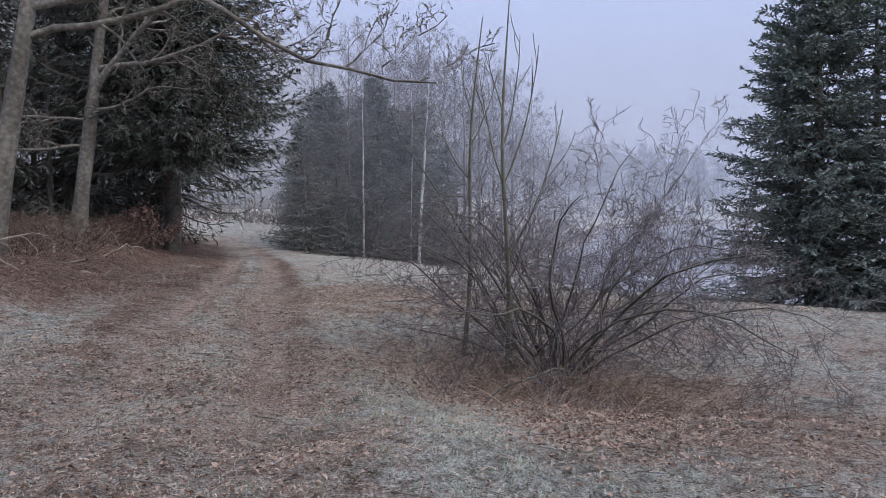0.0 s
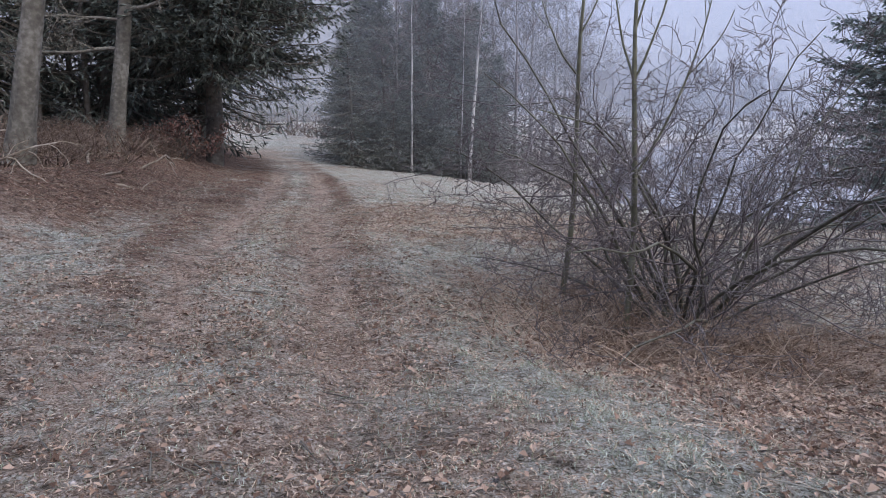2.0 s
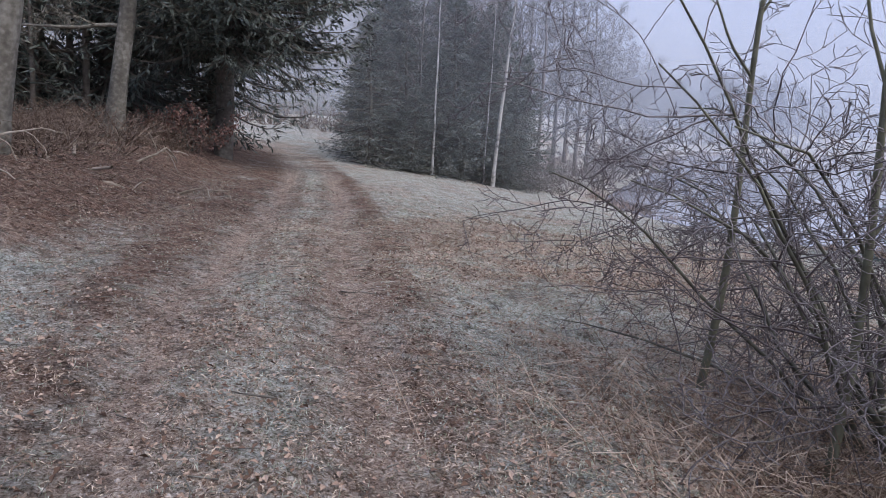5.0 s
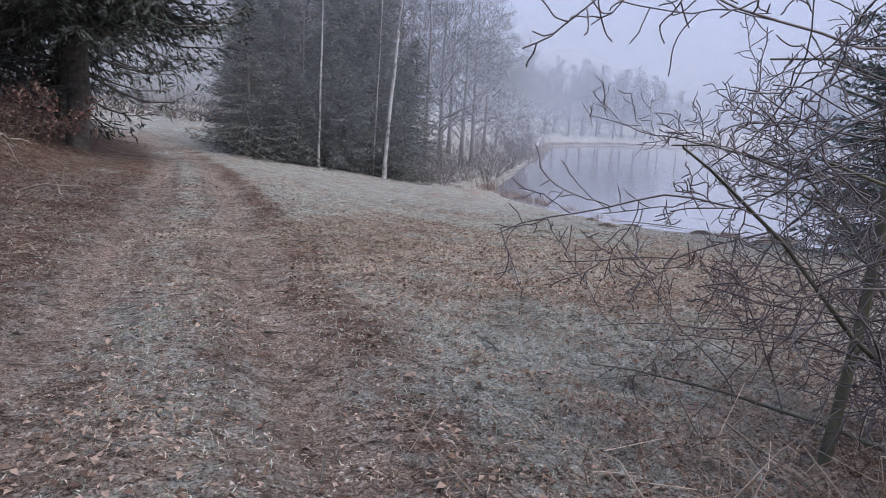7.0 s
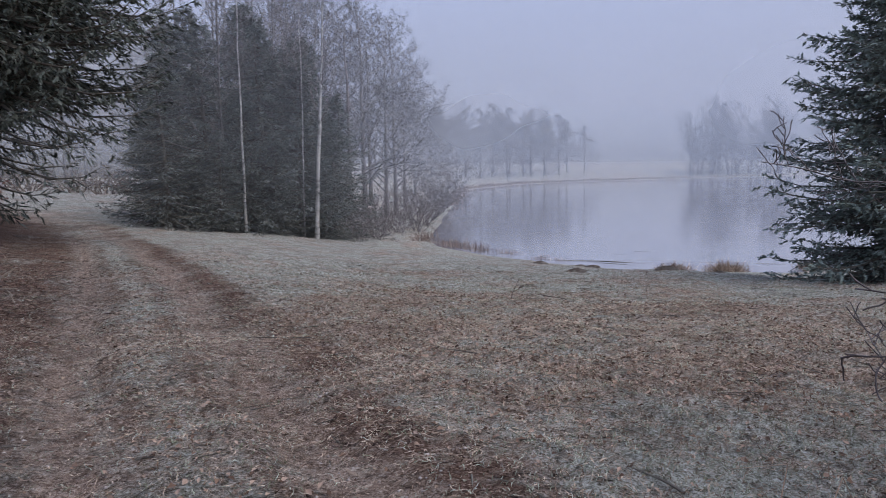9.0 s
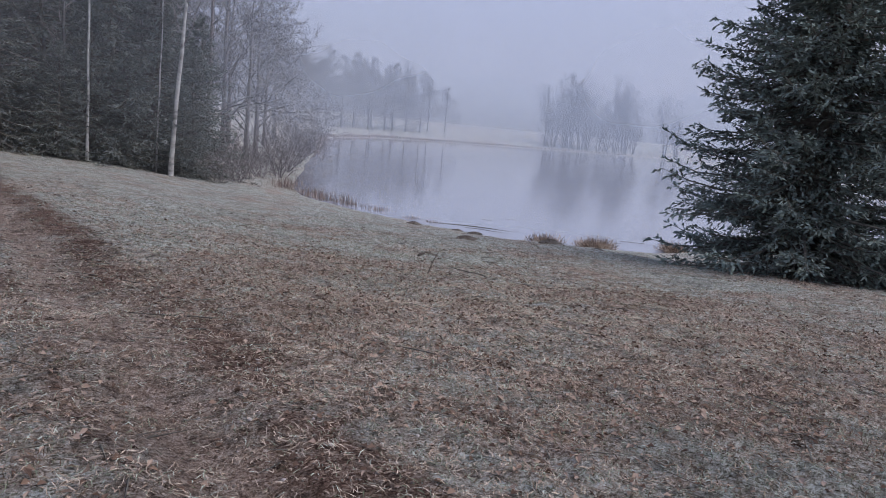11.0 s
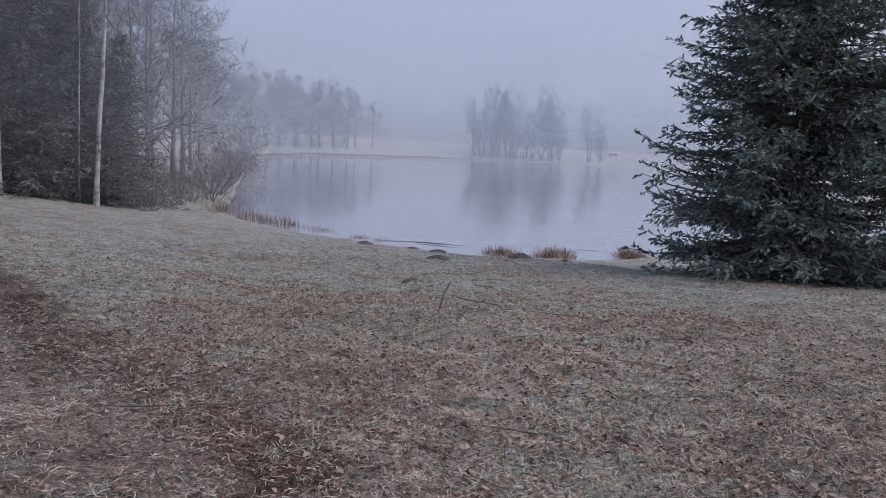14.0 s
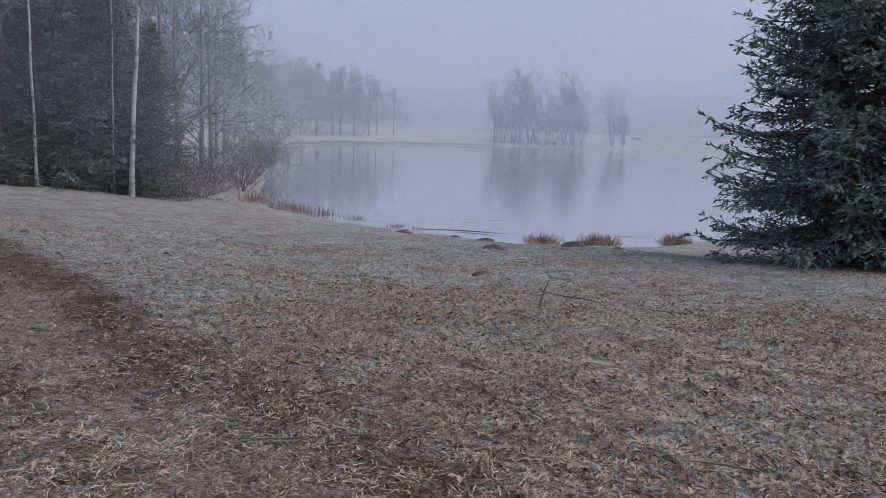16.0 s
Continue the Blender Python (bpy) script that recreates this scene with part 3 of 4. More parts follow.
def spruce(name, seed, h, spread, mat, branches=150, twigs=16, needles=6, size=0.12, width=0.03, low=0.05, hang=0.25, trunk_mat=None, power=0.75, overhang=False, stray=0.42):
    """A spruce: trunk, boughs in whorls, and a crown of needled shoots."""
    r = np.random.default_rng(seed)
    root = empty(name)
    t = np.linspace(0, 1, 10)
    mesh_from("trunk", *tube(np.column_stack([0.1 * np.sin(t * 5), 0.1 * np.cos(t * 4) - 0.1, t * h - 0.2]), 0.018 * h * (1 - t) + 0.012, 9, 0.05, r), trunk_mat or M_BARK, parent=root)
    f = low + (1 - low) * np.linspace(0, 0.985, branches) ** 1.1
    f = np.clip(f + r.normal(0, 0.012, branches), low, 0.99)
    a = r.uniform(0, 2 * np.pi, branches)
    shape = np.interp(f, [0, 0.14, 0.2, 0.3, 0.55, 1], [0.1, 0.35, 0.75, 1.0, 0.9, 0.05]) if overhang else (1 - f) ** power
    L = spread * shape * r.uniform(0.7, 1.15, branches) + 0.08
    rise = np.interp(f, [0, 0.4, 0.8, 1], [-0.10, 0.04, 0.22, 0.5]) + r.normal(0, 0.13, branches)
    K = 6
    s = np.linspace(0, 1, K)
    out = np.stack([np.cos(a), np.sin(a)], 1)
    P = np.empty((branches, K, 3))
    P[..., :2] = out[:, None] * (L[:, None] * s)[..., None]
    P[..., 2] = (f * h)[:, None] + L[:, None] * (rise[:, None] * s - hang * 1.4 * s ** 1.4 + hang * 1.3 * s ** 3)
    P += r.normal(0, 0.02, P.shape) * s[None, :, None]
    A, B = P[:, :-1].reshape(-1, 3), P[:, 1:].reshape(-1, 3)
    rb = (0.012 + 0.012 * L)[:, None] * (1 - s) + 0.004
    bv = sticks(A, B, rb[:, :-1].ravel(), rb[:, 1:].ravel(), 3)
    # side shoots, both sides of each bough
    n = branches * twigs
    bi = np.repeat(np.arange(branches), twigs)
    q = np.tile((np.arange(twigs) + 0.5) / twigs, branches) * 0.88 + 0.12 + r.normal(0, 0.02, n)
    q = np.clip(q, 0.08, 0.999)
    i = np.minimum((q * (K - 1)).astype(int), K - 2)
    g = q * (K - 1) - i
    at = P[bi, i] * (1 - g)[:, None] + P[bi, i + 1] * g[:, None]
    fwd = unit(P[bi, i + 1] - P[bi, i])
    side = np.where(np.arange(n) % 2, 1.0, -1.0)[:, None] * unit(np.cross(fwd, [[0, 0, 1.0]]))
    way = unit(fwd * 0.75 + side * r.uniform(0.4, 1.0, (n, 1)) + np.array([0, 0, 1.0]) * (r.normal(-hang * 1.1, 0.34, (n, 1))))
    ln = (0.14 + 0.3 * L[bi] * (1.05 - q)) * r.uniform(0.6, 1.25, n)
    tv = ribbons(at, at + way * ln[:, None], np.full(n, 0.007), np.full(n, 0.004), seed)
    # needles along each shoot
    m = n * needles
    ti = np.repeat(np.arange(n), needles)
    w = np.tile((np.arange(needles) + 0.3) / needles, n) + r.normal(0, 0.05, m)
    base = at[ti] + way[ti] * (ln[ti] * w)[:, None]
    D = unit(way[ti] + r.normal(0, stray, (m, 3)) + np.array([0, 0, -hang * 0.35]))
    W = r.normal(0, 1, (m, 3)) + np.cross(way[ti], [[0, 0, 1.0]]) * 1.5
    nv = blades(base, D, W, size * r.uniform(0.7, 1.4, m), width * r.uniform(0.7, 1.3, m))
    crown = mesh_from("crown", *join(nv, tv, bv), mat, smooth=False, parent=root)
    crown.data.materials.append(trunk_mat or M_BARK)
    slot = np.zeros(len(crown.data.polygons), np.int32)
    slot[len(nv[1]):] = 1
    crown.data.polygons.foreach_set("material_index", slot)
    return root


def put(root, x, y, scale=1.0, turn=0.0, sink=0.05):
    root.location = (x, y, float(height(x, y)) - sink)
    root.rotation_euler = (0, 0, radians(turn))
    root.scale = (scale,) * 3
    return root


def again(root, x, y, scale=1.0, turn=0.0, sink=0.05):
    ob = copy_thing(root, pose(x, y, float(height(x, y)) - sink, 0, 0, turn))
    ob.scale = (scale,) * 3
    return ob


# spruces on the meadow by the pond
T_SPR = dict(label="tall dark green spruce standing on the frosted meadow", category="spruce tree", group="meadow spruces")
tagged(put(spruce("spruce_tree", 11, 9.9, 3.2, M_NEEDLE, 420, 28, 8, 0.11, 0.048, 0.03, 0.17, power=0.62, stray=0.38), 9.1, 21.8, 0.96), **T_SPR)
tagged(put(spruce("spruce_tree", 12, 10.2, 3.0, M_NEEDLE, 280, 20, 7, 0.11, 0.042, 0.03, 0.16, power=0.55, stray=0.38), 11.4, 23.6), **T_SPR)
tagged(put(spruce("spruce_tree", 13, 9.4, 3.0, M_NEEDLE, 280, 20, 7, 0.11, 0.042, 0.03, 0.16, power=0.55, stray=0.38), 11.6, 20.4, 0.96), **T_SPR)

# spruce block by the bend of the track
T_BLK = dict(label="dense rimed grey-green spruce in a dark thicket", category="spruce tree", group="spruce thicket")
blk = [spruce("spruce_tree", 21 + i, 8.6, sp, M_NEEDLE_RIME, 200, 14, 5, 0.19, 0.042, 0.0, 0.24, stray=0.34, power=pw) for i, (sp, pw) in enumerate([(3.0, 0.7), (2.5, 0.62), (3.3, 0.8)])]
r = np.random.default_rng(8)
spots = [(-9.3, 39.6, 0.80), (-7.9, 41.0, 0.98), (-5.6, 41.4, 1.02), (-4.1, 41.9, 0.9), (-2.6, 42.2, 0.62), (-8.9, 43.5, 1.12), (-6.4, 44.4, 1.2), (-4.2, 45.0, 1.05),
         (-2.4, 45.6, 0.8), (-7.0, 48.0, 1.25), (-4.2, 49.0, 1.15), (-10.4, 46.5, 1.1), (-5.0, 40.4, 0.5), (-7.2, 39.6, 0.48), (-3.0, 41.0, 0.42), (-6.3, 40.6, 0.68), (-10.0, 41.6, 0.7), (-9.0, 40.6, 0.45)]
for i, (x, y, sc) in enumerate(spots):
    ob = put(blk[i], x, y, sc) if i < 3 else again(blk[i % 3], x, y, sc, r.uniform(0, 360))
    tagged(ob, **T_BLK)

# birches in front of the thicket
tagged(put(bare_tree("birch_tree", 31, 12.4, 0.09, M_BIRCH, M_RIME, 0.4, 9, 3, 0.5, (0.035, 0), 0.1, 0.26, droop=0.25), -3.35, 39.9), "slender white-barked birch with fine drooping rimed twigs", "birch tree")
tagged(put(bare_tree("birch_tree", 32, 11.0, 0.05, M_BIRCH, M_RIME, 0.55, 8, 3, 0.5, (0.0, 0), 0.1, 0.22, droop=0.2), -6.2, 39.6), "thin white birch stem before the dark spruces", "birch tree")
tagged(put(bare_tree("birch_tree", 33, 10.5, 0.032, M_BIRCH, M_RIME, 0.45, 8, 3, 0.5, (0.01, 0), 0.1, 0.22, droop=0.2), -3.9, 41.0), "second thin birch close behind the white one", "birch tree")
T_LAR = dict(label="tall bare rimed tree rising out of the thicket", category="bare tree", group="trees over the thicket")
lar = [bare_tree("bare_tree", 41 + i, 13.5, 0.07, M_GREY_BARK, M_RIME, 0.22, 16, 3, 0.7, (0, 0), 0.05, 0.25, 0.008) for i in range(2)]
for i, (x, y, sc) in enumerate([(-7.6, 43.6, 0.95), (-5.2, 44, 1.0), (-9.6, 44.5, 0.95), (-6.4, 46.5, 1.05), (-4.4, 46.2, 0.9), (-5.4, 48.4, 0.95), (-8.4, 48.5, 1.05), (-10.8, 48, 1.0), (-4.8, 50.5, 1.0), (-7.1, 40.2, 0.9), (-4.6, 42.6, 0.8)]):
    tagged(put(lar[i], x, y, sc) if i < 2 else again(lar[i % 2], x, y, sc, r.uniform(0, 360)), **T_LAR)

# large bare trees behind the thicket, towards the water
T_BIG = dict(label="broad bare tree, its twigs white with rime", category="bare tree", group="trees on the near shore")
big = [bare_tree("bare_tree", 51 + i, 15.0, 0.17, M_RIME, M_FAR, 0.14, 15, 4, 0.85, (0, 0), 0.03, 0.42, 0.011, lift=0.75) for i in range(2)]
for i, (x, y, sc) in enumerate([(-0.6, 57, 0.98), (-3.6, 60, 1.05), (2.0, 64, 0.95), (-6, 64, 1.05), (4.0, 78, 0.95), (6.5, 92, 0.9), (-9.5, 60, 1.05), (-1.6, 54, 0.85), (1.0, 60, 0.9), (-5.2, 56, 1.0), (0.4, 69, 1.0), (-3.0, 67, 1.1)]):
    tagged(put(big[i], x, y, sc) if i < 2 else again(big[i % 2], x, y, sc, r.uniform(0, 360)), **T_BIG)

# far shore
T_FAR = dict(label="far bare tree, pale in the mist", category="bare tree", group="trees on the far shore")


def many_stemmed(name, seed, h, stems, lean, radius, mat, least):
    """A bare tree of several stems fanning out from one stool."""
    r = np.random.default_rng(seed)
    root = empty(name)
    segs = []
    for j in range(stems):
        a = j * 2.4 + r.uniform(-0.5, 0.5)
        k = lean * r.uniform(0.2, 1.0)
        p0 = (np.cos(a) * 0.5, np.sin(a) * 0.5, -0.2)
        pts = grow(r, p0, (np.cos(a) * k, np.sin(a) * k, 1.0), h * r.uniform(0.7, 1.05), radius, 3, segs, 0.05, 0.07, 10, 0.7, 0.32, 0.12, 8, 0.2, 0.0, least)
        mesh_from("trunk", *tube(pts, np.linspace(radius, radius * 0.2, len(pts)), 6, 0.05, r), mat, parent=root)
    mesh_from("crown", *twig_mesh(segs, radius * 0.6), mat, parent=root)
    return root


far = [many_stemmed("bare_tree", 61 + i, 17.0 + 2 * i, 5, 0.2, 0.13, M_FAR, 0.026) for i in range(3)]
broad = [bare_tree("bare_tree", 66 + i, 16.0, 0.2, M_FAR, M_FAR, 0.12, 14, 4, 0.8, (0, 0), 0.04, 0.4, 0.028, lift=0.8) for i in range(2)]
spots = [(24, 168, 0.85), (30, 172, 0.95), (34, 178, 0.9), (38, 180, 1.0), (43, 184, 0.9), (46, 188, 0.95), (50, 190, 1.0), (55, 194, 0.95), (18, 165, 0.9), (14, 160, 0.95), (27, 174, 1.0), (36, 186, 1.05), (41, 190, 0.95), (48, 196, 1.0), (53, 200, 0.9), (21, 172, 1.05), (60, 203, 0.8), (66, 206, 0.75)]
isle = [(97, 205, 1.0), (100, 206, 0.95), (104, 207, 1.05), (107, 209, 1.15), (110, 208, 1.15), (114, 211, 0.9), (118, 211, 0.85), (122, 213, 1.0), (126, 214, 1.0), (130, 215, 1.35), (134, 216, 0.9), (146, 216, 0.95), (149, 214, 0.75)]
for i, (x, y, sc) in enumerate(spots + isle):
    if i < len(spots):
        ob = put(broad[i], x, y, sc) if i < 2 else again(broad[i % 2], x, y, sc, r.uniform(0, 360))
    else:
        k = i - len(spots)
        ob = put(far[k], x, y, sc) if k < 3 else again(far[k % 3], x, y, sc, r.uniform(0, 360))
    tagged(ob, **T_FAR)

# woods beyond the white meadow at the end of the track
T_WOOD = dict(label="bare rimed woodland tree beyond the white meadow", category="bare tree", group="woodland edge")
for i in range(34):
    x, y = -12 - 1.7 * i + r.uniform(-2, 2), 80 + r.uniform(-6, 16) - 0.6 * i
    tagged(again(lar[i % 2] if i % 3 else big[i % 2], x, y, r.uniform(0.8, 1.05), r.uniform(0, 360)), **T_WOOD)

# the wood on the bank beside the track
T_WD = dict(label="tall dark spruce with hanging shoots at the wood's edge", category="spruce tree", group="spruces in the wood")
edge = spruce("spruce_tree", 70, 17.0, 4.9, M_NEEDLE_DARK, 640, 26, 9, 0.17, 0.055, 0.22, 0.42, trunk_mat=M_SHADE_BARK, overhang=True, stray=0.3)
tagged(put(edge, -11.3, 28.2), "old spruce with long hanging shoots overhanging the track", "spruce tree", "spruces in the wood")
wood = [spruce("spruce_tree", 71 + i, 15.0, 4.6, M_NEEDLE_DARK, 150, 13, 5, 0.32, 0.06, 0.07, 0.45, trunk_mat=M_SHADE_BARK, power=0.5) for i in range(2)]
spots = [(-15.5, 28.5, 1.0), (-14.2, 33.5, 1.05), (-19.5, 30.5, 1.0), (-18.5, 36, 1.05), (-24, 33, 1.0), (-23, 27.5, 0.95), (-27, 24, 0.95), (-17.5, 25.5, 0.8), (-21, 23.5, 0.8), (-16.5, 31.5, 1.0)]
for i, (x, y, sc) in enumerate(spots):
    tagged(put(wood[i], x, y, sc) if i < 2 else again(wood[i % 2], x, y, sc, r.uniform(0, 360)), **T_WD)

oak = bare_tree("oak_tree", 81, 13.0, 0.25, M_OAK, M_OAK, 0.5, 7, 4, 0.95, (0.14, 0.0), 0.05, 0.40, 0.008, 0.02, near=True,
                extra=[(0.32, (1.0, -0.2, 0.12), 3.6, 0.07), (0.36, (0.75, 0.0, 0.8), 6.0, 0.12), (0.24, (-1.0, -0.2, -0.12), 3.4, 0.06), (0.30, (-0.8, -0.3, 0.1), 3.0, 0.05), (0.42, (1.0, -0.3, 0.35), 6.0, 0.1)])
tagged(put(oak, -12.3, 23.6), "leaning grey oak with crooked bare limbs on the bank", "oak tree")
oak2 = bare_tree("oak_tree", 82, 12.0, 0.24, M_OAK, M_OAK, 0.5, 7, 4, 0.95, (0.20, 0.0), 0.05, 0.42, 0.008, 0.02, near=True,
                 extra=[(0.43, (1.0, 0.0, 0.2), 9.0, 0.085), (0.5, (1.0, 0.25, 0.25), 8.5, 0.08), (0.38, (0.9, 0.5, 0.4), 6.5, 0.09), (0.46, (0.8, -0.3, 0.5), 7.5, 0.1)])
tagged(put(oak2, -9.7, 16.0), "grey oak with long limbs over the track", "oak tree")
T_POLE = dict(label="slim bare woodland stem in the shade", category="bare tree", group="stems in the wood")
pole = bare_tree("bare_tree", 83, 11.0, 0.11, M_SHADE_BARK, M_SHADE_BARK, 0.15, 9, 2, 0.7, (0.01, 0), 0.1, 0.2, 0.006)
for i in range(22):
    x, y = r.uniform(-27, -12.8), r.uniform(19.5, 29)
    if abs(x + 12.4) < 1.8 and y < 25.5:
        x -= 4
    tagged(put(pole, x, y, 1.0) if i == 0 else again(pole, x, y, r.uniform(0.7, 1.1), r.uniform(0, 360)), **T_POLE)


# ---- bush beside the track ----
def bush(name, seed, stems, h, wide, least, mat, kids=6, up=0.03, depth=3):
    r = np.random.default_rng(seed)
    root = empty(name)
    rest = []
    for j in range(stems):
        a = 2 * np.pi * (j * 0.382 + r.uniform(0, 0.1))
        flat = np.sqrt((j + 0.5) / stems)
        way = (np.cos(a) * wide * flat, np.sin(a) * wide * flat, 1.25 - 0.62 * flat)
        L = h * r.uniform(0.75, 1.05) * (0.8 + 0.25 * flat)
        rad = r.uniform(0.010, 0.026)
        grow(r, (np.cos(a) * 0.14, np.sin(a) * 0.14, -0.04), way, L, rad, depth, rest, up, 0.2, kids, 0.75, 0.5, 0.15, 9, 0.2, 0.0, least)
    mesh_from("crown", *twig_mesh(rest, 0.012), mat, parent=root)
    return root


def thorn_bush(seed, limbs, reach):
    """A leafless thorn: crooked limbs arching out to all sides from one stool, zigzag side branches and short spurs."""
    r = np.random.default_rng(seed)
    root = empty("thorn_bush")
    ways = [(2 * np.pi * 0.382 * j + r.normal(0, 0.2), np.arcsin(0.2 + 0.78 * ((j * 0.618 + 0.3) % 1)), r.uniform(0.8, 1.1)) for j in range(limbs)]
    ways += [(radians(157), radians(38), 1.2), (radians(164), radians(30), 1.02), (radians(154), radians(24), 0.98), (radians(146), radians(10), 0.8), (radians(184), radians(22), 1.0)]
    rest = []
    for n, (a, el, f) in enumerate(ways):
        L, rad = reach * f, r.uniform(0.012, 0.024)
        k, rise = np.cos(el + 0.3), np.sin(el + 0.3)
        segs = []
        pts = grow(r, (np.cos(a) * 0.16 * k, np.sin(a) * 0.16 * k, -0.03), (np.cos(a) * k, np.sin(a) * k, rise), L, rad, 3, segs, 0.02, 0.17 if n < limbs else 0.13, 8 if n < limbs else 7, 0.85, 0.44, 0.15, 10, 0.24, 0.17, 0.0027, 0.35)
        mesh_from("stem", *tube(pts, np.linspace(rad, rad * 0.22, len(pts)), 7, 0.06, r), M_STEM, parent=root)
        rest += segs[10:]
    for j in range(70):
        a = r.uniform(0, 2 * np.pi)
        grow(r, (r.normal(0, 0.3), r.normal(0, 0.3), -0.02), (np.cos(a) * 0.9, np.sin(a) * 0.9, r.uniform(0.3, 1.6)), r.uniform(0.5, 1.3), 0.005, 1, rest, 0.0, 0.15, 3, 0.8, 0.4, 0.3, 6, 0.3, 0.15, 0.002)
    mesh_from("crown", *segment_mesh(rest, 3), M_TWIG, parent=root)
    return root


tagged(put(thorn_bush(91, 25, 3.0), 1.45, 9.8, sink=0.02), "sprawling leafless thorn bush with dark tangled twigs", "bush")


def dead_stalks():
    """Brown dry stalks and bramble canes standing and leaning below the thorn bush."""
    r = np.random.default_rng(92)
    n = 1500
    x, y = r.normal(1.1, 0.85, n), r.normal(9.35, 0.6, n)
    A = np.column_stack([x, y, height(x, y) - 0.01])
    a, L = r.uniform(0, 2 * np.pi, n), r.uniform(0.12, 0.45, n)
    d = unit(np.column_stack([np.cos(a), np.sin(a), np.abs(r.normal(0.7, 0.6, n))]))
    B = A + d * L[:, None]
    C = B + (unit(d + r.normal(0, 0.3, (n, 3)) - [0, 0, 0.5])) * (L * 0.7)[:, None]
    w = r.uniform(0.0015, 0.0035, n)
    tagged(mesh_from("dead_stalks", *join(sticks(A, B, w, w * 0.8), sticks(B, C, w * 0.8, w * 0.4)), M_STRAW), "brown dry stalks below the thorn bush", "stalks", kind="stuff")


dead_stalks()


def sapling(seed, h, lean, forks):
    r = np.random.default_rng(seed)
    root = empty("sapling")
    n = 12
    t = np.linspace(0, 1, n)
    pts = np.column_stack([lean * t * h + 0.04 * np.sin(t * 7), 0.03 * np.cos(t * 5), t * h - 0.1])
    rad = 0.026 * (1 - t) ** 0.8 + 0.005
    mesh_from("trunk", *tube(pts, rad, 8, 0.04, r), M_SAPLING, parent=root)
    for f, side, L in forks:
        i = int(f * (n - 1))
        segs = []
        grow(r, pts[i], (side, r.uniform(-0.3, 0.3), 1.0), L, rad[i] * 0.6, 1, segs, 0.12, 0.05, 3, 0.5, 0.35, 0.5, 8, 0.3, 0.0, 0.004)
        mesh_from("shoot", *segment_mesh(segs, 5), M_SAPLING, parent=root)
    return root


tagged(put(sapling(1, 4.25, 0.0, [(0.55, 0.5, 1.5), (0.6, -0.5, 1.2), (0.66, 0.35, 1.2), (0.45, 0.7, 1.7), (0.8, -0.3, 0.6)]), 0.87, 9.35), "straight young ash with greenish bark and upright shoots", "sapling", "saplings")
tagged(put(sapling(2, 4.2, 0.05, [(0.6, -0.9, 0.9), (0.75, -0.3, 0.7), (0.7, 0.5, 0.9)]), 0.36, 10.4), "slightly leaning young ash beside the thorn bush", "sapling", "saplings")

# low bare shrub at the thicket's end and brush on the bank
shrub = bush("shrub", 93, 10, 2.4, 0.8, 0.006, M_RIME, 5, 0.06)
tagged(put(shrub, -1.5, 41.4, 0.8), "rimed bare shrub at the edge of the water meadow", "shrub", "shrubs")
tagged(again(shrub, -0.6, 43.6, 0.8, 120), "rimed bare shrub at the edge of the water meadow", "shrub", "shrubs")
for i, (x, y, sc) in enumerate([(0.2, 47.5, 0.8), (1.0, 50.5, 1.0), (2.4, 53, 1.4), (3.2, 57, 1.5), (4.2, 62, 1.6), (5.4, 67, 1.7), (6.6, 73, 1.8), (8, 80, 2.0), (-1.6, 48, 0.9), (-0.4, 52, 1.1)]):
    tagged(again(shrub, x, y, sc, 50 * i), "rimed bare shrub at the edge of the water meadow")
for i, (x, y) in enumerate([(15, 158), (19, 163), (24, 167), (29, 171), (34, 177), (39, 181), (45, 187), (52, 192), (98, 204), (103, 206), (108, 208), (114, 210), (121, 212), (128, 214)]):
    tagged(again(shrub, x, y, 2.2, 70 * i), "rimed low shrub below the far trees", group="far shrubs")
brush = bush("brushwood", 94, 14, 1.3, 1.2, 0.004, M_BRUSH, 4, -0.02, 2)
for i in range(30):
    x, y = r.uniform(-15, -8.0), r.uniform(14.5, 27)
    if x > track(y) - 3.6:
        x -= 3.5
    tagged(put(brush, x, y) if i == 0 else again(brush, x, y, r.uniform(0.6, 1.1), r.uniform(0, 360)), "tangled dead brushwood on the wooded bank", "brushwood", "brushwood on the bank")



def leafy(seed, h):
    """A young beech that has kept its withered leaves."""
    r = np.random.default_rng(seed)
    root = empty("young_beech")
    segs = []
    for j in range(7):
        a = j * 2.4
        grow(r, (0, 0, 0), (np.cos(a) * 0.8, np.sin(a) * 0.8, 0.7), h, 0.02, 2, segs, 0.03, 0.15, 5, 0.8, 0.5, 0.2, 7, 0.2, 0.0, 0.004)
    mesh_from("stem", *segment_mesh(segs, 4), M_BARK, parent=root)
    tips = np.array([q[1] for q in segs])[r.integers(0, len(segs), 1400)] + r.normal(0, 0.05, (1400, 3))
    mesh_from("foliage", *blades(tips, r.normal(0, 1, (1400, 3)) + [0, 0, -0.8], r.normal(0, 1, (1400, 3)), 0.09, 0.055), M_RED, smooth=False, parent=root)
    return root


beech = leafy(3, 1.5)
tagged(put(beech, -11.2, 25.8), "young beech with withered red-brown leaves below the spruce", "young beech", "young beeches")
tagged(again(beech, -12.6, 26.6, 0.8, 100), "young beech with withered red-brown leaves below the spruce")


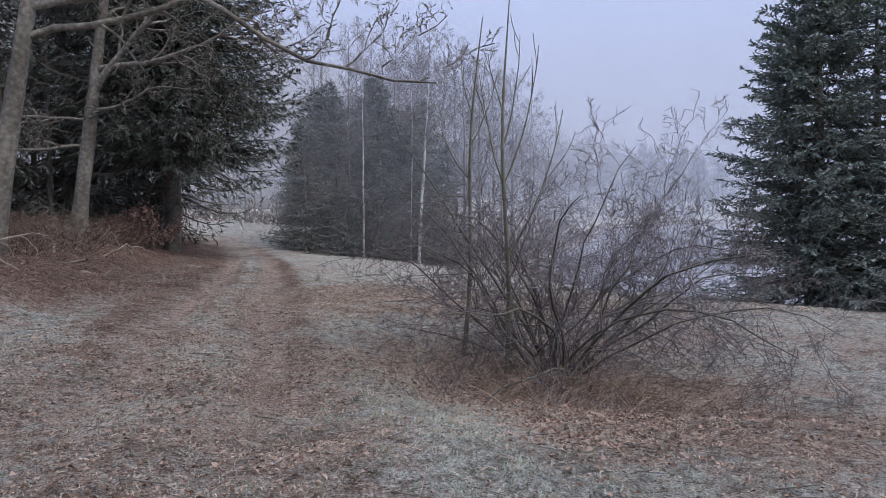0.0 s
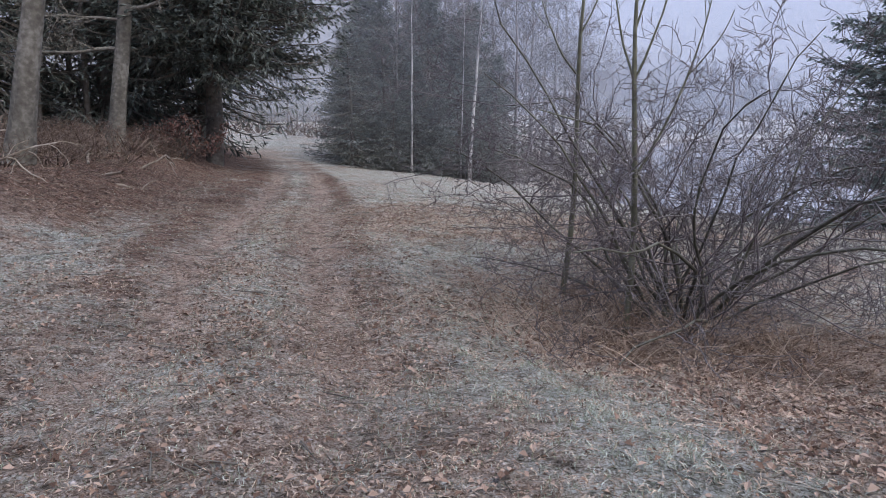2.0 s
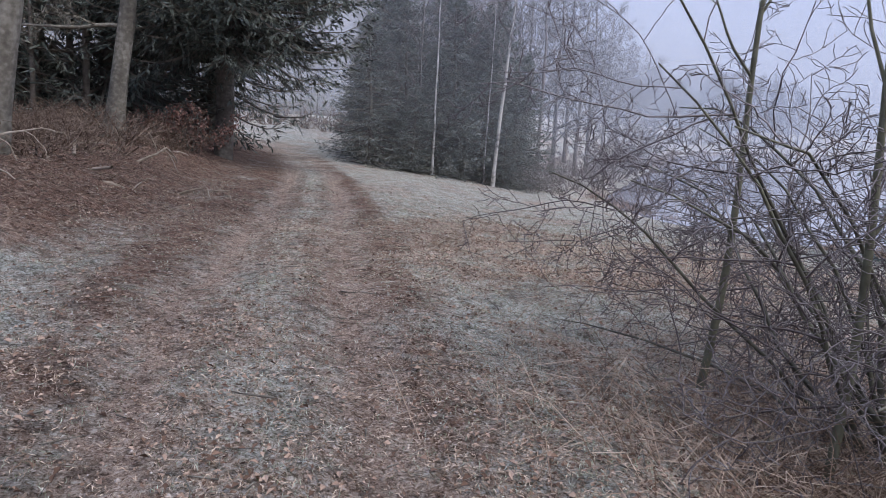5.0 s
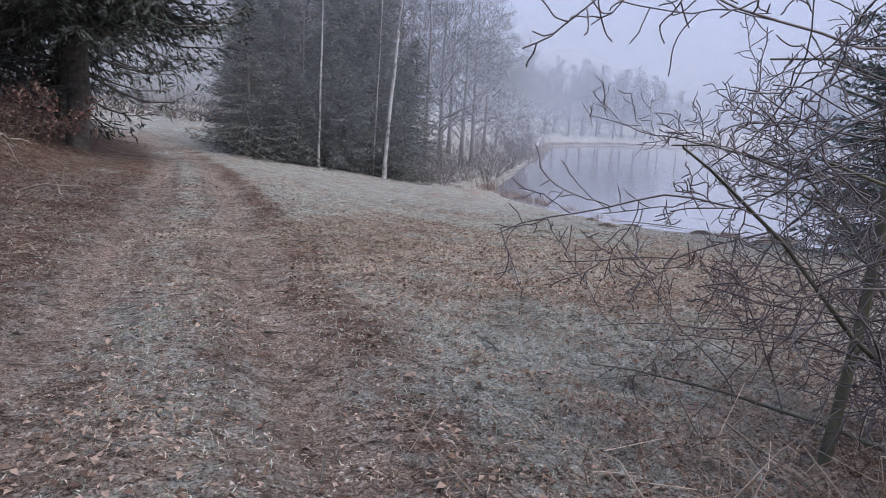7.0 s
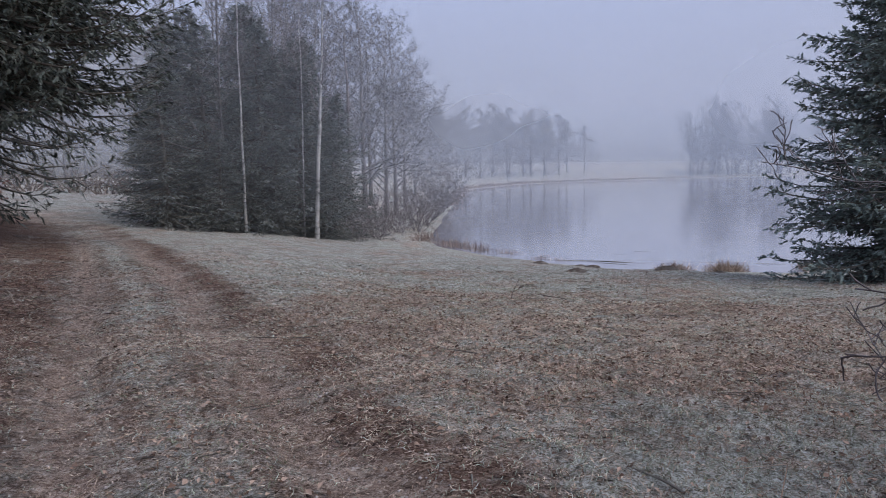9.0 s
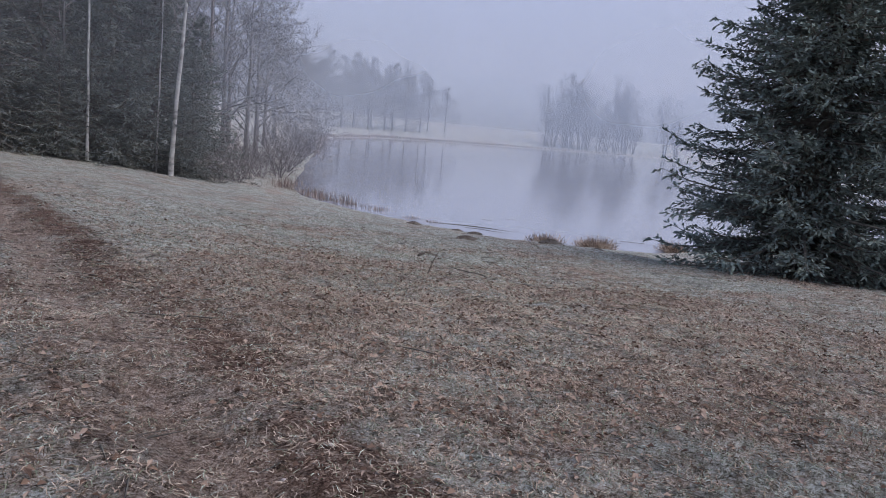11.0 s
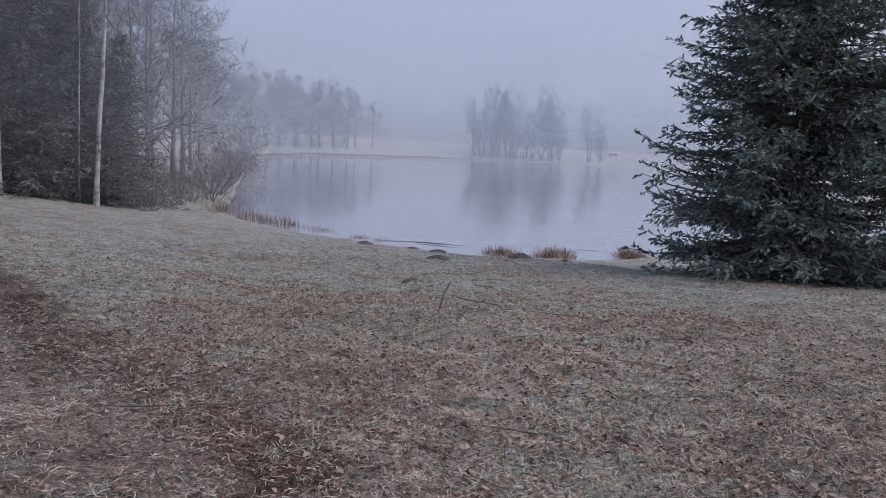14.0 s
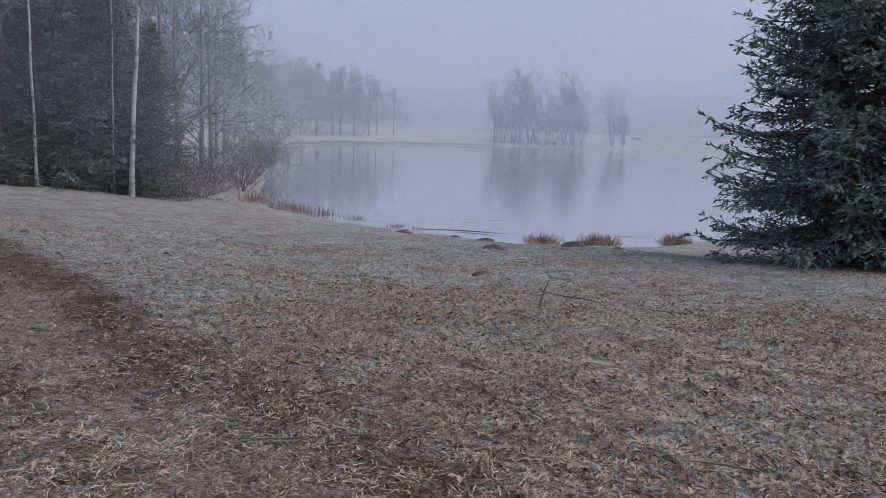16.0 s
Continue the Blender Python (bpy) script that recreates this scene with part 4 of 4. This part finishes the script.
def dead_branch(seed, length, radius):
    """A crooked fallen branch with side stubs."""
    r = np.random.default_rng(seed)
    root = empty("fallen_branch")
    segs = []
    pts = grow(r, (-length / 2, 0, 0.03), (1, 0, 0.22), length, radius, 1, segs, 0.0, 0.2, 4, 0.8, 0.4, 0.3, 8, 0.4, 0.25, radius * 0.3)
    mesh_from("stem", *tube(pts, np.linspace(radius, radius * 0.4, len(pts)), 8, 0.08, r), M_DEAD, parent=root)
    for k in range(8, len(segs), 7):
        mesh_from("side_shoot", *segment_mesh(segs[k:k + 7], 6), M_DEAD, parent=root)
    return root


for i, (x, y, L, rad, a) in enumerate([(-7.7, 16.6, 1.6, 0.035, 40), (-8.8, 17.2, 1.8, 0.03, 150), (-9.4, 15.6, 1.9, 0.025, 80), (-8.3, 14.4, 1.5, 0.02, 10), (-9.8, 18.5, 2.2, 0.03, 120), (-10.5, 17.0, 2.0, 0.03, 60),
                                       (-7.0, 18.2, 1.1, 0.02, 20), (-9.2, 20.0, 1.8, 0.03, 100)]):
    tagged(put(dead_branch(200 + i, L, rad), x, y, 1.0, a, 0.0), "pale crooked dead branch fallen on the leafy bank", "branch", "fallen branches")

for i in range(26):
    tagged(again(brush, -12 - 1.5 * i + r.uniform(-1, 1), 66 + r.uniform(-2, 8) - 0.3 * i, r.uniform(1.6, 2.8), r.uniform(0, 360)), "brown brushwood at the foot of the far wood")

# ---- shore: reeds, tussocks, drift logs, bench ----
def clump(name, seed, n, spread, h, w, mat, flop=0.35):
    r = np.random.default_rng(seed)
    p = np.column_stack([r.normal(0, spread[0], n), r.normal(0, spread[1], n), np.full(n, -0.03)])
    d = np.column_stack([r.normal(0, flop, (n, 2)), np.ones(n)])
    return mesh_from(name, *blades(p, d, r.normal(0, 1, (n, 3)), h * r.uniform(0.5, 1.2, n), w), mat, smooth=False)


reed = clump("reed_clump", 5, 110, (0.5, 0.3), 0.75, 0.025, M_REED, 0.15)
tagged(reed, "brown dry reeds along the pond's edge", "reeds", "reeds on the shore")
for i in range(15):
    f = i / 14
    x, y = 1.9 + f * 4.6 + r.normal(0, 0.25), 47.5 - f * 9.6 + r.normal(0, 0.25)
    tagged(put(reed, x, y, 0.9, 20, 0.0) if i == 0 else again(reed, x, y, r.uniform(0.4, 1.1) * (1.1 - 0.6 * f), r.uniform(0, 360), 0.0), "brown dry reeds along the pond's edge")
fr = np.random.default_rng(77)
fk = fr.uniform(0, 1, 5000)
fx, fy = np.interp(fk, np.linspace(0, 1, 6), [9, 21, 38, 56, 83, 138]), np.interp(fk, np.linspace(0, 1, 6), [80, 137, 166, 180, 192, 214])
fx, fy = fx - 0.8 + fr.normal(0, 0.5, 5000), fy + 0.8 + fr.normal(0, 0.5, 5000)
fringe = mesh_from("reed_fringe", *blades(np.column_stack([fx, fy, np.maximum(height(fx, fy), WATER) - 0.05]), fr.normal(0, 0.2, (5000, 3)) + [0, 0, 1], fr.normal(0, 1, (5000, 3)), 0.7 * fr.uniform(0.3, 1.2, 5000) * (0.5 + 0.5 * np.abs(soft_noise(fx, fy, 14, 9))), 0.12), M_REED, smooth=False)
tagged(fringe, "low brown fringe of dry reeds along the far bank", "reeds", kind="stuff")
tuss = clump("sedge_tussock", 6, 900, (0.28, 0.28), 0.55, 0.02, M_STRAW, 0.8)
tagged(put(tuss, 11.1, 32.7, 1.0, 0, 0.0), "rounded straw-coloured sedge tussock at the water's edge", "tussock", "tussocks")
tagged(again(tuss, 9.9, 34.3, 1.0, 70, 0.0), "rounded straw-coloured sedge tussock at the water's edge")
tagged(again(tuss, 14.6, 33.0, 0.8, 140, 0.0), "rounded straw-coloured sedge tussock at the water's edge")


def branch(name, seed, length, radius, mat):
    r = np.random.default_rng(seed)
    t = np.linspace(0, 1, 9)
    pts = np.column_stack([(t - 0.5) * length, 0.05 * length * np.sin(t * 4 + seed), 0.006 * length * np.sin(t * 3)])
    return mesh_from(name, *tube(pts, radius * (1 - 0.6 * t), 8, 0.08, r), mat)


for i, (x, y, L, a, rad) in enumerate([(8.2, 37.2, 3.4, -28, 0.04), (8.4, 36.5, 1.8, -35, 0.03), (9.8, 39.6, 0.7, -30, 0.025), (11.2, 40.2, 0.8, -25, 0.025), (13.0, 34.6, 1.2, -20, 0.025), (14.2, 34.9, 1.2, -30, 0.03)]):
    ob = tagged(branch("drift_log", i, L, rad * 0.7, M_BARK), "dark waterlogged branch lying in the shallow pond", "log", "drift logs")
    ob.location, ob.rotation_euler = (x, y, WATER - 0.3 * rad), (0, 0, radians(a))


def mole_hill(x, y, size, seed):
    r = np.random.default_rng(seed)
    n, rings = 14, 5
    v = [[0, 0, 0.34 * size]]
    for k in range(1, rings + 1):
        f = k / rings
        for j in range(n):
            a = 2 * np.pi * j / n
            q = size * f * r.uniform(0.85, 1.15)
            v.append([q * np.cos(a) * 1.2, q * np.sin(a), 0.34 * size * (1 - f ** 1.6) * r.uniform(0.7, 1.2) - (0.05 if k == rings else 0)])
    b = bmesh.new()
    vs = [b.verts.new(p) for p in v]
    for j in range(n):
        b.faces.new((vs[0], vs[1 + j], vs[1 + (j + 1) % n]))
        for k in range(rings - 1):
            p, q = 1 + k * n, 1 + (k + 1) * n
            b.faces.new((vs[p + j], vs[q + j], vs[q + (j + 1) % n], vs[p + (j + 1) % n]))
    me = bpy.data.meshes.new("molehill")
    b.to_mesh(me)
    b.free()
    me.materials.append(M_EARTH)
    ob = put(new("molehill", me), x, y, sink=0.0)
    tagged(ob, "low heap of dark crumbly earth on the frosted meadow", "molehill", "molehills")


for i, (x, y, sz) in enumerate([(4.9, 35.0, 0.28), (5.6, 32.5, 0.2), (4.6, 28.5, 0.26), (2.9, 24.8, 0.25), (5.9, 26.5, 0.3), (7.9, 27.5, 0.22), (0.7, 20.9, 0.16), (1.4, 17.2, 0.12)]):
    mole_hill(x, y, sz, i)


def box(b, x0, x1, y0, y1, z0, z1):
    bmesh.ops.create_cube(b, size=1, matrix=Matrix.Translation(((x0 + x1) / 2, (y0 + y1) / 2, (z0 + z1) / 2)) @ Matrix.Diagonal((x1 - x0, y1 - y0, z1 - z0, 1)))


def part(name, b, mat, parent):
    bmesh.ops.bevel(b, geom=b.edges[:], offset=0.008, segments=1, affect="EDGES")
    me = bpy.data.meshes.new(name)
    b.to_mesh(me)
    b.free()
    me.materials.append(mat)
    ob = new(name, me)
    ob.parent = parent
    return ob


bench = empty("bench")
for nm, dims in (("seat", (-0.9, 0.9, -0.25, 0.2, 0.42, 0.48)), ("backrest", (-0.9, 0.9, 0.2, 0.26, 0.55, 0.95)), ("leg", (-0.75, -0.63, -0.22, 0.22, -0.1, 0.42)), ("leg", (0.63, 0.75, -0.22, 0.22, -0.1, 0.42))):
    b = bmesh.new()
    box(b, *dims)
    part(nm, b, M_BENCH, bench)
tagged(put(bench, 163, 225, 1.6, -30, 0.0), "dark wooden bench on the far shore", "bench")

# ---- grass, leaves, pebbles, sticks ----
def scatter(seed, n, keep):
    """Random spots along the track and out over the meadow, thinning outwards."""
    r = np.random.default_rng(seed)
    y = 3.0 + 25 * r.uniform(0, 1, n) ** 1.25
    x = track(y) + np.interp(y, [3, 9, 14, 28], [0.6, 1.0, 3.4, 8.0]) + np.interp(y, [3, 9, 14, 28], [2.0, 2.3, 3.0, 6.5]) * r.normal(0, 1, n)
    w, b, d = cover(x, y)
    w = np.clip(w + 0.7 * d * (np.abs(x - track(y)) < 1.9), 0, 1)
    ok = r.uniform(0, 1, n) < keep(x, y, w, b) * step(29, 20, y)
    x, y = x[ok], y[ok]
    return r, x, y, height(x, y)


def grass(name, seed, n, keep, h, wd, mat, label, flop=0.8):
    r, x, y, z = scatter(seed, n, keep)
    m = len(x)
    p = np.column_stack([x, y, z - 0.006])
    a, lie = r.uniform(0, 2 * np.pi, m), np.abs(r.normal(0, flop, m))
    d = unit(np.column_stack([np.cos(a) * lie, np.sin(a) * lie, np.full(m, 0.7)]))
    far = (1 + 0.05 * np.clip(y - 6, 0, 30))[:, None]
    w = unit(np.cross(d, r.normal(0, 1, (m, 3)))) * wd * far * 0.5
    L = (h * r.uniform(0.5, 1.4, m))[:, None]
    bend = unit(d + r.normal(0, 0.45, (m, 3)) - [0, 0, 0.35])
    mid = p + d * L * 0.5
    v = np.stack([p, mid + w, mid + bend * L * 0.5, mid - w], 1).reshape(-1, 3)
    i = 4 * np.arange(m)[:, None]
    f = np.concatenate([i + np.array([[0, 1, 3]]), i + np.array([[3, 1, 2]])])
    ob = mesh_from(name, v, f, mat, smooth=False)
    return tagged(ob, label, "grass", kind="stuff")


def patchy(x, y):
    return np.clip(0.5 + 0.7 * soft_noise(x, y, 0.55, 15), 0, 1)


grass("frosted_grass", 101, 280000, lambda x, y, w, b: (1 - w * 0.8) * np.clip(1.05 - b, 0.10, 1) * (0.3 + 0.9 * patchy(x, y)), 0.036, 0.0034, M_GRASS, "short grass blades white with hoar frost")
grass("verge_grass", 103, 150000, lambda x, y, w, b: (1 - 0.8 * w) * np.exp(-((x - track(y) - 1.8) / 0.55) ** 2) * step(11, 8.5, y) * (0.1 + 0.9 * (patchy(x, y) > 0.55)), 0.058, 0.0032, M_GRASS, "longer frosted grass tufts along the track's verge")
grass("dead_grass", 102, 200000, lambda x, y, w, b: np.where(y > 8.5, (1 - np.clip(w * 1.5, 0, 1)), 1 - w * 0.7) * (0.35 + 0.65 * b), 0.05, 0.0042, M_STRAW, "flattened straw-coloured dead grass", 1.8)


def mat_grass(name, seed, n, cx, cy, sx, sy, h, wd, mat, label, rise=0.55, clump=1.0):
    """Flattened curly blades, thickest round one spot and gathered in small tufts."""
    r = np.random.default_rng(seed)
    x, y = r.normal(cx, sx, n), r.normal(cy, sy, n)
    ok = r.uniform(0, 1, n) < np.clip(0.55 + clump * (0.5 * soft_noise(x, y, 0.32, 41) + 0.5 * soft_noise(x, y, 0.8, 42)), 0.08, 1)
    x, y = x[ok], y[ok]
    n = len(x)
    p = np.column_stack([x, y, height(x, y) + r.uniform(-0.004, 0.012, n)])
    a = r.uniform(0, 2 * np.pi, n)
    d = np.column_stack([np.cos(a), np.sin(a), r.uniform(-0.05, rise, n)])
    side = np.column_stack([-np.sin(a), np.cos(a), r.normal(0, 0.3, n)])
    L, w = (h * r.uniform(0.4, 1.4, n))[:, None], side * wd * 0.5 * (1 + 0.06 * (y[:, None] - cy).clip(0))
    mid = p + d * L * 0.5
    v = np.stack([p, mid + w, mid + (d * [1, 1, 0.2] + side * r.normal(0, 0.5, (n, 1))) * L * 0.5, mid - w], 1).reshape(-1, 3)
    i = 4 * np.arange(n)[:, None]
    f = np.concatenate([i + np.array([[0, 1, 3]]), i + np.array([[3, 1, 2]])])
    tagged(mesh_from(name, v, f, mat, smooth=False), label, "grass" if "grass" in name else "leaves", kind="stuff")


mat_grass("matted_grass", 141, 150000, -0.9, 15.0, 2.4, 1.8, 0.055, 0.0036, M_STRAW, "matted dead grass and stalks on the meadow")
mat_grass("matted_grass", 142, 60000, -0.3, 15.4, 2.6, 2.0, 0.05, 0.0036, M_GRASS, "matted frosted grass on the meadow", 0.7, 1.6)
mat_grass("matted_grass", 143, 42000, -1.4, 8.2, 1.6, 2.2, 0.04, 0.0036, M_STRAW, "trodden dead grass on the track", 0.3)
mat_grass("matted_grass", 144, 50000, 1.2, 8.0, 1.5, 2.2, 0.05, 0.0036, M_STRAW, "matted dead grass below the thorn bush")
mat_grass("bank_litter", 145, 50000, -8.2, 15.5, 2.2, 4.0, 0.07, 0.02, M_BRUSH, "dead leaves and stalks covering the wooded bank", 0.4, 0.6)


def leaves(name, seed, n, keep, size, mat, label):
    r, x, y, z = scatter(seed, n, keep)
    m = len(x)
    p = np.column_stack([x, y, z + r.uniform(0.002, 0.02, m)])
    a = r.uniform(0, 2 * np.pi, m)
    d = np.column_stack([np.cos(a), np.sin(a), r.normal(0.1, 0.25, m)])
    s = unit(np.cross(d, np.column_stack([r.normal(0, 0.3, (m, 2)), np.ones(m)])))
    L = (size * r.uniform(0.6, 1.4, m))[:, None]
    up = np.array([0, 0, 1.0])
    c0, c1 = p, p + d * L
    l = p + d * L * 0.5 + s * L * 0.32 + up * L * r.uniform(0.05, 0.35, (m, 1))
    q = p + d * L * 0.5 - s * L * 0.32 + up * L * r.uniform(0.05, 0.35, (m, 1))
    v = np.stack([c0, l, c1, q], 1).reshape(-1, 3)
    i = 4 * np.arange(m)[:, None]
    f = np.concatenate([i + np.array([[0, 2, 1]]), i + np.array([[0, 3, 2]])])
    return tagged(mesh_from(name, v, f, mat, smooth=False), label, "leaves", kind="stuff")


leaves("fallen_leaves", 111, 120000, lambda x, y, w, b: np.clip(b * 1.05 - 0.15, 0.05, 0.9) * (1 - 0.85 * w), 0.033, M_LEAF, "curled brown fallen leaves on the ground")
leaves("leaf_litter", 112, 90000, lambda x, y, w, b: 0.1 + 0.6 * w * step(13, 8, y), 0.016, M_LEAF, "small broken leaf pieces trodden into the track")


def pebbles():
    r, x, y, z = scatter(121, 20000, lambda x, y, w, b: np.clip(w * 1.1 - 0.1, 0, 1))
    m = len(x)
    s = 0.008 * np.minimum(r.lognormal(0, 0.4, m), 2.2)
    o = np.array([[1, 0, 0], [0, 1, 0], [-1, 0, 0], [0, -1, 0], [0, 0, 0.7], [0, 0, -0.5]], float)
    v = (np.column_stack([x, y, z])[:, None] + o[None] * s[:, None, None] * r.uniform(0.7, 1.3, (m, 6, 1))).reshape(-1, 3)
    f = np.array([[0, 1, 4], [1, 2, 4], [2, 3, 4], [3, 0, 4], [1, 0, 5], [2, 1, 5], [3, 2, 5], [0, 3, 5]])
    tagged(mesh_from("pebbles", v, (f[None] + 6 * np.arange(m)[:, None, None]).reshape(-1, 3), M_STONE), "small pale pebbles pressed into the track", "pebbles", kind="stuff")


def litter_sticks():
    r, x, y, z = scatter(131, 3500, lambda x, y, w, b: 0.25 + 0.5 * b)
    m = len(x)
    a, L = r.uniform(0, 2 * np.pi, m), r.uniform(0.05, 0.28, m)
    A = np.column_stack([x, y, z + 0.008])
    B = A + np.column_stack([np.cos(a) * L, np.sin(a) * L, r.uniform(0, 0.02, m)])
    tagged(mesh_from("fallen_twigs", *sticks(A, B, r.uniform(0.002, 0.006, m), np.full(m, 0.0015), 4), M_BARK), "small fallen twigs lying about", "twigs", kind="stuff")


pebbles()
litter_sticks()
for i, (x, y, L, rad, a) in enumerate([(-3.1, 15.0, 0.55, 0.009, 160), (0.35, 18.4, 0.6, 0.012, 120), (0.9, 17.6, 0.5, 0.01, 140), (-0.7, 14.6, 0.5, 0.008, 30), (-1.7, 14.3, 0.45, 0.008, 150), (-1.2, 11.6, 0.4, 0.012, 110), (-2.4, 16.5, 0.4, 0.008, 60),
                                       (-2.2, 8.6, 0.3, 0.01, 170), (-1.4, 9.7, 0.35, 0.008, 20)]):
    ob = tagged(branch("stick", 300 + i, L, rad * 0.65, M_BARK), "thin dark fallen stick lying on the grass", "stick", "fallen sticks")
    ob.location, ob.rotation_euler = (x, y, float(height(x, y)) + 0.012), (0, 0, radians(a))
stub = tagged(branch("stick", 320, 0.34, 0.008, M_SHADE_BARK), "short dark stick standing upright in the meadow", "stick", "fallen sticks")
stub.location, stub.rotation_euler = (-0.34, 17.7, float(height(-0.34, 17.7)) + 0.13), (0, radians(-65), radians(20))
